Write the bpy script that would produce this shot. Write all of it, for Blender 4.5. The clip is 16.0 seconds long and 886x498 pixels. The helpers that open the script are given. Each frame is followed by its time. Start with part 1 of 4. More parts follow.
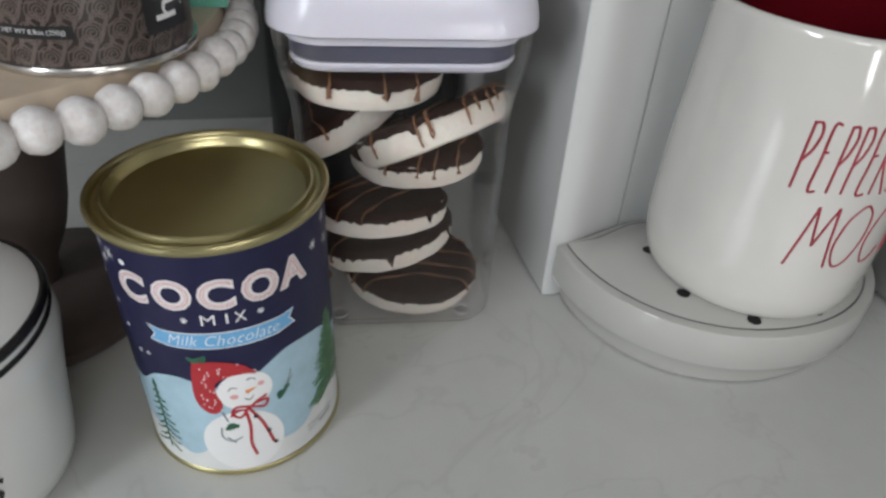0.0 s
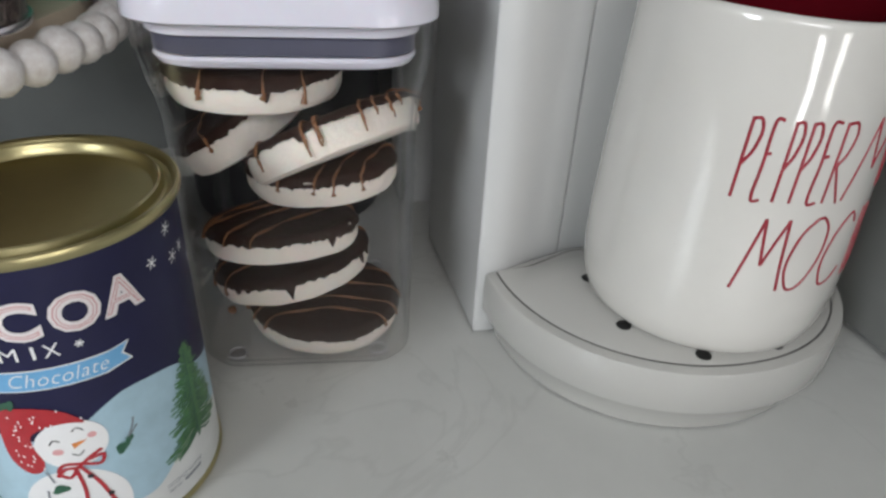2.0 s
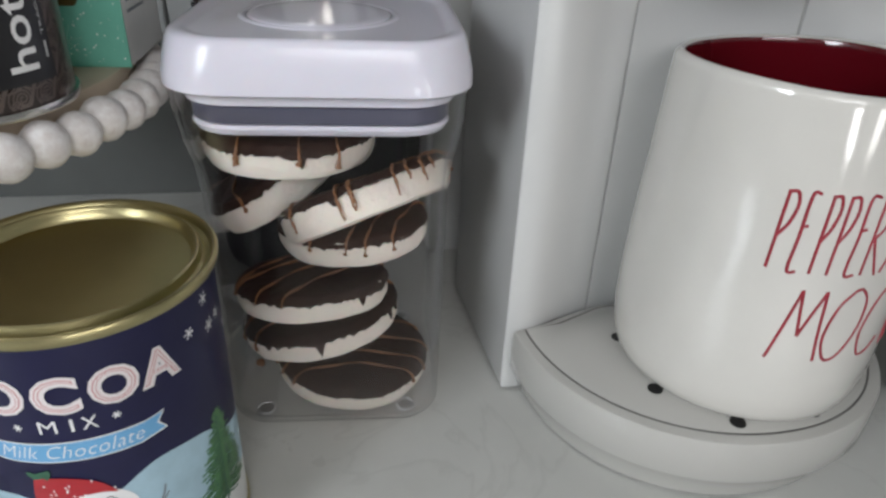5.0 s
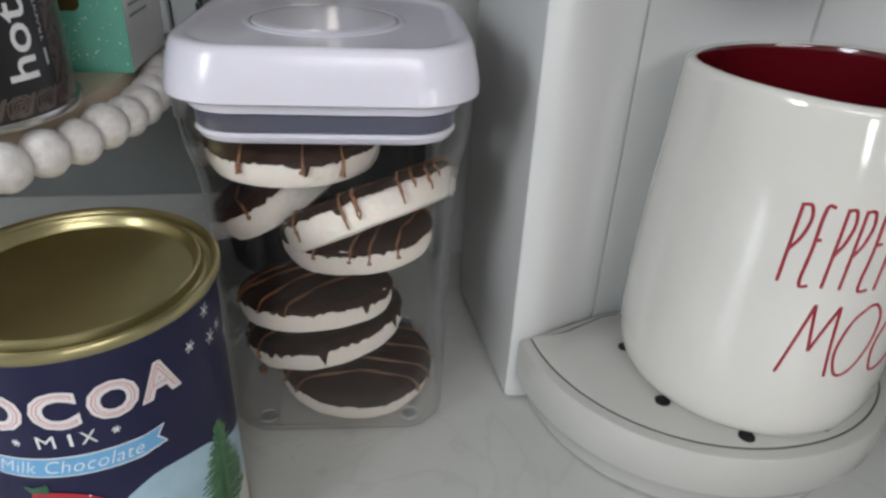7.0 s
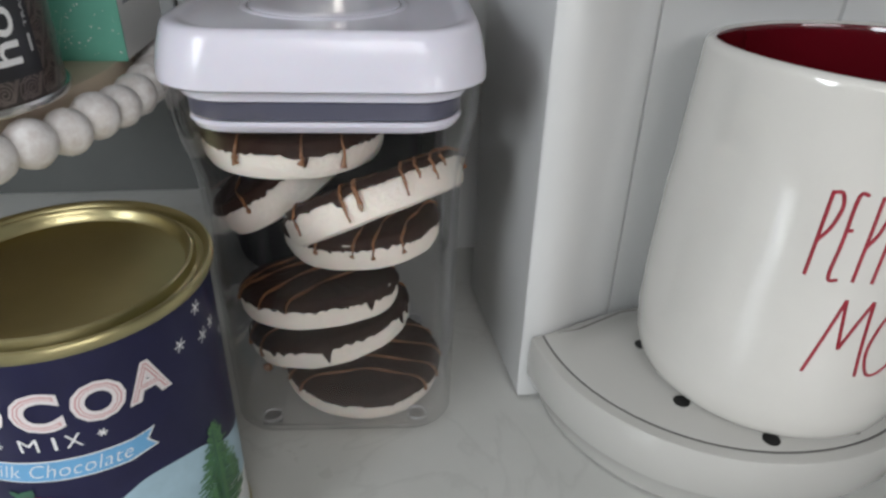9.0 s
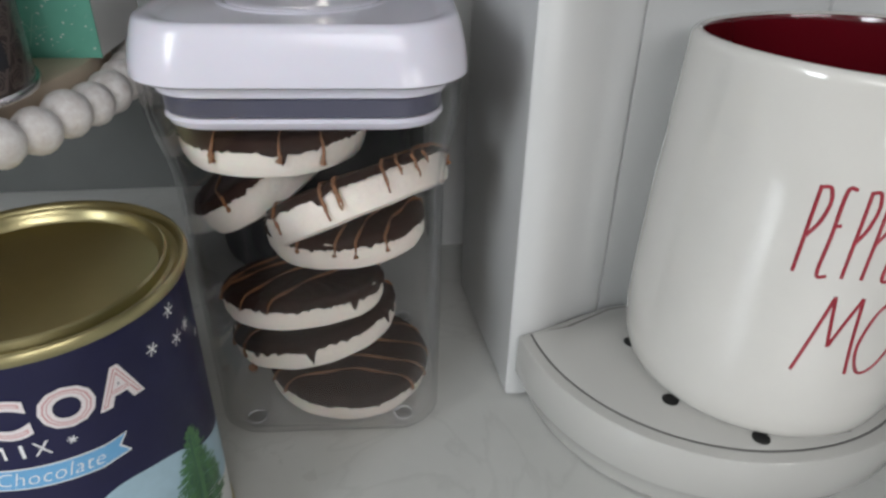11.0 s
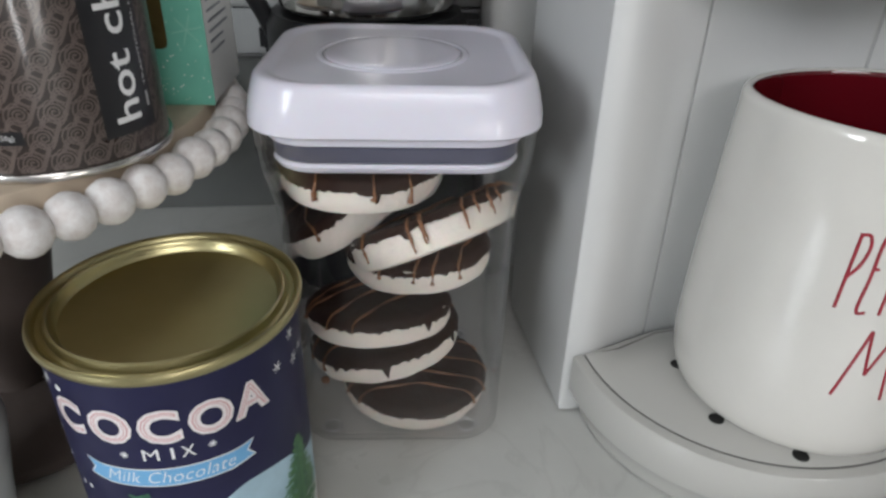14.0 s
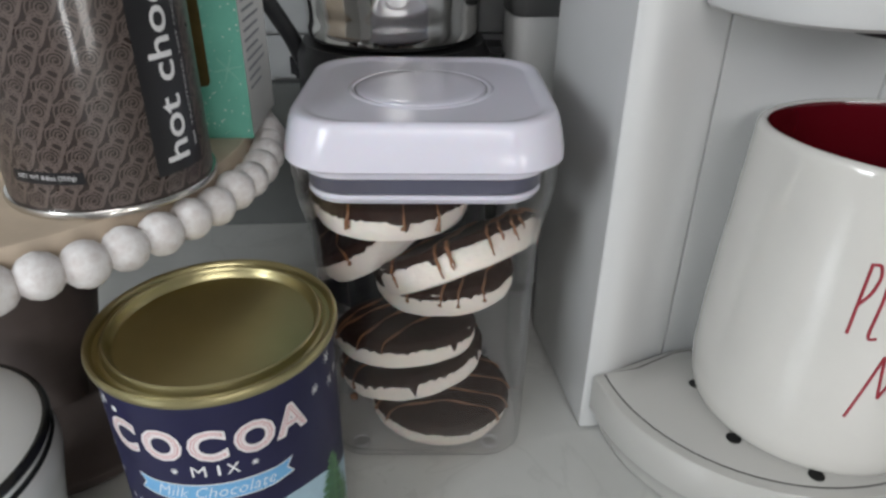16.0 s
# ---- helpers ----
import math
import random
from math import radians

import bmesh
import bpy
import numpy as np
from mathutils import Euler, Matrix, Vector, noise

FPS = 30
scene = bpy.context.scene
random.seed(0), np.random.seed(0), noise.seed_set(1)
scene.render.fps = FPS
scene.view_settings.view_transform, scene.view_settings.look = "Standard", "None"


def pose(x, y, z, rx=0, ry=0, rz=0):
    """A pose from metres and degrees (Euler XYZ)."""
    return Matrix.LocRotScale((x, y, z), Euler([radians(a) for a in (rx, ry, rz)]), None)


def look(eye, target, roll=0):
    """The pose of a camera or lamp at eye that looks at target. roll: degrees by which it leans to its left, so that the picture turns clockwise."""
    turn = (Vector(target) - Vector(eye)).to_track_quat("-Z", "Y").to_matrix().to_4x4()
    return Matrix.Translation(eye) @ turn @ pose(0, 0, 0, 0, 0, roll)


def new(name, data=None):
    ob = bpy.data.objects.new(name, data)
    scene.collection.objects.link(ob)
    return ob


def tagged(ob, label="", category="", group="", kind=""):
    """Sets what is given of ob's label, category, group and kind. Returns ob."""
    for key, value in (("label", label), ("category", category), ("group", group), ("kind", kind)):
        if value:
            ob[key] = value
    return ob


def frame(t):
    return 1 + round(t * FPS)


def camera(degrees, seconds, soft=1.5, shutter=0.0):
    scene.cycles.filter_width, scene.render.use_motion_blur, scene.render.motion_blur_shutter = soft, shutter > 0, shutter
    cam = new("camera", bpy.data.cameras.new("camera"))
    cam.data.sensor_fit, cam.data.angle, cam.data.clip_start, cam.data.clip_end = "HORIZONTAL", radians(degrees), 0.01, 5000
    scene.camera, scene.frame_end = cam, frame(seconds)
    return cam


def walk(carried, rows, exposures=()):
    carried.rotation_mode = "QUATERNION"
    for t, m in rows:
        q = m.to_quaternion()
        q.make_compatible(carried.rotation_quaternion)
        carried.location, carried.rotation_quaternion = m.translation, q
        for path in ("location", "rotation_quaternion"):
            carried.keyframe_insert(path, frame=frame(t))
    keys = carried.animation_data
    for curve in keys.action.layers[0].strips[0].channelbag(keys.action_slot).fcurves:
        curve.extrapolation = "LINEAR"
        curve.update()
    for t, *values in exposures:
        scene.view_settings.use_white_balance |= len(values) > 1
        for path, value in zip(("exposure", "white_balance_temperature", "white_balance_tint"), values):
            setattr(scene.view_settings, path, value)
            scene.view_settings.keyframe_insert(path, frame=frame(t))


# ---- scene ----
cam = camera(67.05, 16.0, soft=2.7)
PATH = [
    (0.0, -0.08813, -0.28966, 0.24644, 54.089, -2.678, -3.878),
    (0.5, -0.07161, -0.27396, 0.24316, 56.388, -2.998, -4.727),
    (1.0, -0.06747, -0.28297, 0.26036, 57.845, -2.962, -4.748),
    (1.5, -0.05127, -0.28349, 0.25168, 57.634, -2.978, -4.758),
    (2.0, -0.04631, -0.26444, 0.21586, 58.385, -2.575, -4.611),
    (2.5, -0.05062, -0.25911, 0.21393, 60.498, -1.315, -3.637),
    (3.0, -0.05068, -0.26190, 0.21752, 60.879, -1.434, -3.115),
    (3.5, -0.04958, -0.25611, 0.21855, 60.843, -1.539, -3.820),
    (4.0, -0.05033, -0.25761, 0.22657, 60.903, -2.001, -3.597),
    (6.5, -0.05136, -0.25648, 0.22950, 60.239, -2.186, -2.481),
    (7.0, -0.05097, -0.25173, 0.23073, 60.345, -2.337, -2.350),
    (7.5, -0.05097, -0.24657, 0.22695, 60.393, -1.934, -1.890),
    (8.0, -0.04848, -0.24517, 0.22588, 60.111, -1.517, -1.529),
    (8.5, -0.04732, -0.24380, 0.22509, 59.980, -1.497, -1.179),
    (11.0, -0.04025, -0.23743, 0.22312, 59.504, -1.059, -1.520),
    (11.5, -0.05297, -0.23995, 0.23412, 58.827, -1.738, -1.315),
    (12.0, -0.06506, -0.25678, 0.24099, 59.258, -1.794, 0.248),
    (12.5, -0.06821, -0.25553, 0.24997, 59.838, -1.698, 0.299),
    (13.0, -0.05882, -0.25398, 0.24579, 60.146, -0.781, -0.280),
    (13.5, -0.06585, -0.25938, 0.24165, 60.282, -1.314, -0.009),
    (14.0, -0.06470, -0.25774, 0.24471, 60.222, -1.258, 0.033),
    (14.5, -0.06346, -0.26125, 0.24337, 60.481, -0.674, 0.252),
    (15.0, -0.06236, -0.26139, 0.24994, 60.588, 0.135, 0.988),
    (15.5, -0.06287, -0.25893, 0.24719, 60.690, 0.104, 0.999),
    (16.0, -0.06824, -0.26570, 0.25788, 60.861, -0.494, 1.391),
]
walk(cam, [(t, pose(x, y, z, rx, ry, rz)) for t, x, y, z, rx, ry, rz in PATH], ((0.0, 0.10), (0.8, 0.24), (16.0, 0.24)))

# ---- light ----
world = bpy.data.worlds.new("world")
scene.world = world
world.use_nodes = True
wn = world.node_tree.nodes
sky = wn.new("ShaderNodeTexSky")
sky.sky_type, sky.sun_disc = "NISHITA", False
sky.sun_elevation, sky.sun_rotation = radians(35), radians(150)
wn["Background"].inputs[1].default_value = 0.1
world.node_tree.links.new(sky.outputs[0], wn["Background"].inputs[0])
scene.view_settings.exposure = 0.2


def area(name, eye, target, sx, sy, power, colour):
    la = bpy.data.lights.new(name, "AREA")
    la.shape, la.size, la.size_y, la.energy, la.color = "RECTANGLE", sx, sy, power, colour
    ob = new(name, la)
    ob.matrix_world = look(eye, target)
    return ob


# daylight coming in at the tall windows of the room behind the camera
area("window_light", (0.25, -2.46, 1.04), (0.15, 0.0, 0.1), 1.3, 0.95, 22.5, (0.96, 0.955, 0.98))
area("window_light", (0.58, -2.46, -0.16), (0.58, 0.0, -0.16), 0.20, 0.36, 3.2, (1.0, 1.0, 1.0))
area("window_light", (1.55, -2.46, -0.10), (1.2, 0.0, -0.10), 0.55, 0.55, 7.5, (1.0, 0.975, 0.94))
area("window_light", (-1.96, -1.75, 0.95), (0.0, 0.0, 0.1), 1.0, 1.1, 47, (0.88, 0.94, 1.0))


# ---- materials ----
def mat(name, colour, rough=0.5, metal=0.0, var=0.0, scale=30.0, bump=0.0, bscale=200.0, coat=0.0, spec=0.5, island=0.0, detail=6.0, second=None, sss=0.0):
    m = bpy.data.materials.new(name)
    m.use_nodes = True
    nt = m.node_tree
    b = nt.nodes["Principled BSDF"]
    b.inputs["Base Color"].default_value = (*colour, 1)
    b.inputs["Roughness"].default_value = rough
    b.inputs["Metallic"].default_value = metal
    b.inputs["Coat Weight"].default_value = coat
    b.inputs["Coat Roughness"].default_value = 0.06
    b.inputs["Specular IOR Level"].default_value = spec
    b.inputs["Subsurface Weight"].default_value = sss
    b.inputs["Subsurface Scale"].default_value = 0.003
    tc = nt.nodes.new("ShaderNodeTexCoord")
    if var or second:
        n1 = nt.nodes.new("ShaderNodeTexNoise")
        n1.inputs["Scale"].default_value = scale
        n1.inputs["Detail"].default_value = detail
        n1.inputs["Roughness"].default_value = 0.65
        nt.links.new(tc.outputs["Object"], n1.inputs["Vector"])
        ramp = nt.nodes.new("ShaderNodeMapRange")
        ramp.inputs[1].default_value, ramp.inputs[2].default_value = 0.3, 0.7
        nt.links.new(n1.outputs[0], ramp.inputs[0])
        mix = nt.nodes.new("ShaderNodeMix")
        mix.data_type = "RGBA"
        dark = second or tuple(c * (1 - var) for c in colour)
        mix.inputs[6].default_value = (*colour, 1)
        mix.inputs[7].default_value = (*dark, 1)
        nt.links.new(ramp.outputs[0], mix.inputs[0])
        nt.links.new(mix.outputs[2], b.inputs["Base Color"])
        rr = nt.nodes.new("ShaderNodeMapRange")
        rr.inputs[3].default_value, rr.inputs[4].default_value = max(0.02, rough * 0.85), min(1, rough * 1.2)
        nt.links.new(n1.outputs[0], rr.inputs[0])
        nt.links.new(rr.outputs[0], b.inputs["Roughness"])
    if bump:
        n2 = nt.nodes.new("ShaderNodeTexNoise")
        n2.inputs["Scale"].default_value = bscale
        n2.inputs["Detail"].default_value = 4
        nt.links.new(tc.outputs["Object"], n2.inputs["Vector"])
        bp = nt.nodes.new("ShaderNodeBump")
        bp.inputs["Strength"].default_value = bump
        bp.inputs["Distance"].default_value = 0.001
        nt.links.new(n2.outputs[0], bp.inputs["Height"])
        nt.links.new(bp.outputs[0], b.inputs["Normal"])
    return m


def clear_plastic(name, tint):
    m = bpy.data.materials.new(name)
    m.use_nodes = True
    nt = m.node_tree
    nt.nodes.remove(nt.nodes["Principled BSDF"])
    tr, gl, lw, pw, ml, mx = (nt.nodes.new(k) for k in ("ShaderNodeBsdfTransparent", "ShaderNodeBsdfGlossy", "ShaderNodeLayerWeight", "ShaderNodeMath", "ShaderNodeMath", "ShaderNodeMixShader"))
    tr.inputs[0].default_value = (*tint, 1)
    gl.inputs["Roughness"].default_value = 0.06
    lw.inputs["Blend"].default_value = 0.5
    pw.operation, ml.operation = "POWER", "MULTIPLY_ADD"
    pw.inputs[1].default_value, ml.inputs[1].default_value, ml.inputs[2].default_value = 2.6, 0.8, 0.006
    nt.links.new(lw.outputs["Facing"], pw.inputs[0])
    nt.links.new(pw.outputs[0], ml.inputs[0])
    nt.links.new(ml.outputs[0], mx.inputs[0])
    nt.links.new(tr.outputs[0], mx.inputs[1])
    nt.links.new(gl.outputs[0], mx.inputs[2])
    nt.links.new(mx.outputs[0], nt.nodes["Material Output"].inputs[0])
    return m


def quartz():
    m = mat("quartz", (0.60, 0.60, 0.57), 0.28, var=0.10, scale=14, bump=0.03, bscale=300)
    nt = m.node_tree
    b = nt.nodes["Principled BSDF"]
    base = b.inputs["Base Color"].links[0].from_socket
    tc = nt.nodes["Texture Coordinate"]
    n = nt.nodes.new("ShaderNodeTexNoise")
    n.inputs["Scale"].default_value, n.inputs["Detail"].default_value, n.inputs["Distortion"].default_value = 9.0, 9.0, 1.2
    nt.links.new(tc.outputs["Object"], n.inputs["Vector"])
    r = nt.nodes.new("ShaderNodeValToRGB")
    e = r.color_ramp.elements
    e[0].position, e[0].color = 0.485, (0, 0, 0, 1)
    e[1].position, e[1].color = 0.515, (0, 0, 0, 1)
    k = e.new(0.5)
    k.color = (0.17, 0.17, 0.17, 1)
    nt.links.new(n.outputs[0], r.inputs[0])
    mx = nt.nodes.new("ShaderNodeMix")
    mx.data_type = "RGBA"
    mx.inputs[7].default_value = (0.33, 0.33, 0.31, 1)
    nt.links.new(r.outputs[0], mx.inputs[0])
    nt.links.new(base, mx.inputs[6])
    nt.links.new(mx.outputs[2], b.inputs["Base Color"])
    return m


QUARTZ = quartz()
TILE = mat("glazed_tile", (0.40, 0.405, 0.40), 0.22, var=0.15, scale=12, bump=0.1, bscale=25)
GROUT = mat("grout", (0.48, 0.48, 0.47), 0.9, var=0.2, scale=80)
UPSTAND = mat("slate_upstand", (0.145, 0.15, 0.143), 0.4, var=0.2, scale=14)
PANEL = mat("grey_panel_paint", (0.205, 0.205, 0.195), 0.45, var=0.12, scale=6, bump=0.05, bscale=120)
WALLPAINT = mat("wall_paint", (0.60, 0.61, 0.61), 0.85, var=0.05, scale=4)
CEIL = mat("ceiling_paint", (0.8, 0.8, 0.78), 0.9, var=0.03, scale=4)
FLOORWOOD = mat("floor_wood", (0.22, 0.15, 0.10), 0.5, var=0.3, scale=5)
CABINET = mat("cabinet_paint", (0.30, 0.295, 0.285), 0.45, var=0.04, scale=8)
GOLD = mat("gold_tin", (0.54, 0.48, 0.26), 0.30, metal=1.0, var=0.07, scale=60, bump=0.015, bscale=120)
NAVY = mat("navy_print", (0.014, 0.014, 0.056), 0.42, var=0.2, scale=60, spec=0.35)
SNOWBLUE = mat("pale_blue_print", (0.42, 0.60, 0.70), 0.35, var=0.18, scale=70)
SNOW = mat("snow_print", (0.74, 0.75, 0.74), 0.35, var=0.08, scale=90)
PINKWHITE = mat("blush_white_print", (0.78, 0.72, 0.72), 0.35)
REDPRINT = mat("red_print", (0.45, 0.025, 0.035), 0.35, var=0.15, scale=200)
BLUSH = mat("blush_print", (0.72, 0.38, 0.38), 0.4)
ROSE = mat("rose_line_print", (0.60, 0.31, 0.31), 0.35)
BANNER = mat("sky_blue_print", (0.16, 0.42, 0.70), 0.35, var=0.1, scale=90)
WHITEPRINT = mat("white_print", (0.80, 0.80, 0.80), 0.35)
PINE = mat("pine_print", (0.035, 0.13, 0.075), 0.35, var=0.3, scale=200)
LEAF = mat("leaf_print", (0.085, 0.24, 0.085), 0.35, var=0.4, scale=300)
ORANGE = mat("orange_print", (0.70, 0.25, 0.06), 0.35)
BLACKPRINT = mat("black_print", (0.012, 0.012, 0.014), 0.35)
PALEPRINT = mat("pale_print", (0.50, 0.50, 0.50), 0.4)
GREYPRINT = mat("grey_print", (0.22, 0.24, 0.27), 0.4)
WHITEPLASTIC = mat("white_plastic", (0.72, 0.70, 0.785), 0.19, var=0.03, scale=40, spec=0.5, sss=0.05)
CLEAR = clear_plastic("clear_plastic", (0.993, 0.993, 0.996))
FOOTGLINT = mat("foot_glint", (0.72, 0.72, 0.74), 0.12, spec=0.8)
GASKET = mat("grey_silicone", (0.085, 0.085, 0.125), 0.35, var=0.1, scale=60)
MACHINE = mat("machine_plastic", (0.605, 0.605, 0.595), 0.33, var=0.03, scale=15, bump=0.03, bscale=900)
TRAYPLASTIC = mat("tray_plastic", (0.485, 0.475, 0.445), 0.09, var=0.03, scale=15)
SEAM = mat("seam", (0.11, 0.105, 0.10), 0.6)
BLACKHOLE = mat("dark_plastic", (0.012, 0.012, 0.012), 0.5)
GLAZE = mat("cream_glaze", (0.66, 0.64, 0.595), 0.10, var=0.05, scale=25, coat=0.7, bump=0.05, bscale=28)
REDGLAZE = mat("red_glaze", (0.10, 0.004, 0.008), 0.12, var=0.1, scale=20, coat=0.5)
REDINK = mat("red_ink", (0.34, 0.018, 0.035), 0.3, var=0.3, scale=400)
MERINGUE = mat("white_cookie", (0.80, 0.73, 0.65), 0.75, var=0.08, scale=180, bump=0.5, bscale=420, sss=0.15)
CHOC = mat("chocolate", (0.046, 0.025, 0.019), 0.5, var=0.4, scale=160, bump=0.3, bscale=350, spec=0.12)
CARAMEL = mat("caramel", (0.27, 0.120, 0.050), 0.45, var=0.3, scale=300)
BEADWOOD = mat("whitewashed_wood", (0.89, 0.88, 0.875), 0.65, scale=240, detail=9, second=(0.64, 0.585, 0.56), bump=0.35, bscale=260)
PALEWOOD = mat("pale_wood", (0.60, 0.49, 0.37), 0.55, var=0.18, scale=30, bump=0.1, bscale=150)
STEMWOOD = mat("taupe_wood", (0.10, 0.075, 0.066), 0.6, var=0.25, scale=25, bump=0.1, bscale=90)
JARBROWN = mat("brown_sleeve", (0.034, 0.023, 0.020), 0.28, var=0.3, scale=120, coat=0.5)
SWIRL = mat("swirl_print", (0.135, 0.104, 0.091), 0.30, var=0.25, scale=200, coat=0.4)
STEEL = mat("steel", (0.74, 0.73, 0.71), 0.09, metal=1.0, var=0.08, scale=30)
TINEDGE = mat("bare_metal", (0.62, 0.60, 0.57), 0.22, metal=1.0)
MINT = mat("mint_card", (0.16, 0.50, 0.38), 0.55, var=0.18, scale=60)
MINTPALE = mat("pale_mint_print", (0.27, 0.58, 0.46), 0.55, var=0.15, scale=200)
CARDWHITE = mat("white_card", (0.74, 0.74, 0.72), 0.6, var=0.04, scale=60)
FOIL = mat("brown_gold_foil", (0.20, 0.14, 0.05), 0.35, metal=0.6, var=0.5, scale=60)
BLACKPLASTIC = mat("black_plastic", (0.014, 0.014, 0.015), 0.4, var=0.2, scale=40, spec=0.25)
SMOKE = mat("smoky_plastic", (0.10, 0.10, 0.10), 0.2, var=0.1, scale=30)
ENAMEL = mat("white_enamel", (0.74, 0.74, 0.72), 0.18, var=0.05, scale=20, coat=0.3)
BLACKENAMEL = mat("black_enamel", (0.015, 0.015, 0.015), 0.2)


# ---- mesh helpers ----
def thing(name, m=None, label="", category="", group="", kind=""):
    ob = new(name)
    ob.empty_display_size = 0.02
    if m is not None:
        ob.matrix_world = m
    return tagged(ob, label, category, group, kind)


def part(name, me, material, parent=None, label="", smooth=True, m=None):
    if isinstance(me, bmesh.types.BMesh):
        bm, me = me, bpy.data.meshes.new(name)
        bmesh.ops.recalc_face_normals(bm, faces=bm.faces)
        bm.to_mesh(me)
        bm.free()
    if smooth:
        me.shade_smooth()
        me.set_sharp_from_angle(angle=radians(38))
    if not me.materials:
        me.materials.append(material)
    ob = new(name, me)
    ob.parent = parent
    if m is not None:
        ob.matrix_basis = m
    return tagged(ob, label)


def lathe(profile, steps=64, closed=False):
    """A turned body from (radius, height) pairs; radius 0 closes an end."""
    bm = bmesh.new()
    rings = []
    for r, z in profile:
        if r < 1e-7:
            rings.append([bm.verts.new((0, 0, z))])
        else:
            rings.append([bm.verts.new((r * math.cos(2 * math.pi * i / steps), r * math.sin(2 * math.pi * i / steps), z)) for i in range(steps)])
    pairs = list(zip(rings, rings[1:])) + ([(rings[-1], rings[0])] if closed else [])
    for a, b in pairs:
        for i in range(steps):
            j = (i + 1) % steps
            if len(a) == 1 and len(b) == 1:
                continue
            if len(a) == 1:
                bm.faces.new((a[0], b[i], b[j]))
            elif len(b) == 1:
                bm.faces.new((a[i], a[j], b[0]))
            else:
                bm.faces.new((a[i], a[j], b[j], b[i]))
    return bm


def rsquare(h, r, n=8, hy=None):
    """A square outline with rounded corners."""
    hy = hy or h
    out = []
    for k, (sx, sy) in enumerate(((1, 1), (-1, 1), (-1, -1), (1, -1))):
        for i in range(n + 1):
            a = math.pi / 2 * (k + i / n)
            out.append((sx * (h - r) + r * math.cos(a), sy * (hy - r) + r * math.sin(a)))
    return out


def loft(loops, cap0=True, cap1=True):
    """Skin over loops of 3D points of equal length."""
    bm = bmesh.new()
    rings = [[bm.verts.new(p) for p in lp] for lp in loops]
    n = len(rings[0])
    for a, b in zip(rings, rings[1:]):
        for i in range(n):
            bm.faces.new((a[i], a[(i + 1) % n], b[(i + 1) % n], b[i]))
    if cap0:
        bm.faces.new(rings[0][::-1])
    if cap1:
        bm.faces.new(rings[-1])
    return bm


def sq_loft(levels, cap0=True, cap1=True, n=8):
    return loft([[(x, y, z) for x, y in rsquare(h, r, n)] for z, h, r in levels], cap0, cap1)


def box(x0, y0, z0, x1, y1, z1, bevel=0.0):
    bm = bmesh.new()
    bmesh.ops.create_cube(bm, size=1, matrix=Matrix.LocRotScale(((x0 + x1) / 2, (y0 + y1) / 2, (z0 + z1) / 2), None, (x1 - x0, y1 - y0, z1 - z0)))
    if bevel:
        bmesh.ops.bevel(bm, geom=bm.edges, offset=bevel, segments=2, affect="EDGES", clamp_overlap=True)
    return bm


def tube(lines, r, sides=6, bm=None):
    """Round cords along polylines; r is a number or a function of the share along a line."""
    bm = bm or bmesh.new()
    for pts in lines:
        pts = [Vector(p) for p in pts]
        rings, n = [], len(pts)
        up = Vector((0.13, 0.21, 0.97))
        for i, p in enumerate(pts):
            d = (pts[min(i + 1, n - 1)] - pts[max(i - 1, 0)]).normalized()
            s = d.cross(up)
            s = s.normalized() if s.length > 1e-4 else Vector((1, 0, 0))
            u = s.cross(d)
            rad = r(i / (n - 1)) if callable(r) else r
            rings.append([bm.verts.new(p + rad * (math.cos(2 * math.pi * k / sides) * s + math.sin(2 * math.pi * k / sides) * u)) for k in range(sides)])
        for a, b in zip(rings, rings[1:]):
            for k in range(sides):
                bm.faces.new((a[k], a[(k + 1) % sides], b[(k + 1) % sides], b[k]))
        bm.faces.new(rings[0][::-1])
        bm.faces.new(rings[-1])
    return bm


def smooth_line(pts, per=6):
    """A flowing line through a few points."""
    pts = [Vector(p) for p in pts]
    ext = [2 * pts[0] - pts[1]] + pts + [2 * pts[-1] - pts[-2]]
    out = []
    for i in range(1, len(ext) - 2):
        a, b, c, d = ext[i - 1:i + 3]
        for k in range(per):
            t = k / per
            out.append(0.5 * (2 * b + (c - a) * t + (2 * a - 5 * b + 4 * c - d) * t * t + (3 * b - a - 3 * c + d) * t ** 3))
    out.append(pts[-1])
    return out


def text_flat(words, size, offset=0.0, spacing=1.0, shear=0.0, res=3):
    """The outlines of words as a flat bmesh in x and y, centred in x, standing on y = 0."""
    cu = bpy.data.curves.new("words", "FONT")
    cu.body, cu.size, cu.offset, cu.align_x, cu.resolution_u, cu.space_character, cu.shear = words, size, offset, "CENTER", res, spacing, shear
    ob = bpy.data.objects.new("words", cu)
    scene.collection.objects.link(ob)
    bpy.context.view_layer.update()
    me = bpy.data.meshes.new_from_object(ob.evaluated_get(bpy.context.evaluated_depsgraph_get()))
    bm = bmesh.new()
    bm.from_mesh(me)
    bpy.data.objects.remove(ob)
    bpy.data.meshes.remove(me)
    return bm


def fit_flat(bm, x, y, w, h):
    """Move and scale a flat bmesh so that it fills the width w about x and the height h above y."""
    xs, ys = [v.co.x for v in bm.verts], [v.co.y for v in bm.verts]
    sx, sy = w / (max(xs) - min(xs)), h / (max(ys) - min(ys))
    cx, y0 = (max(xs) + min(xs)) / 2, min(ys)
    for v in bm.verts:
        v.co.x, v.co.y = x + (v.co.x - cx) * sx, y + (v.co.y - y0) * sy
    return bm


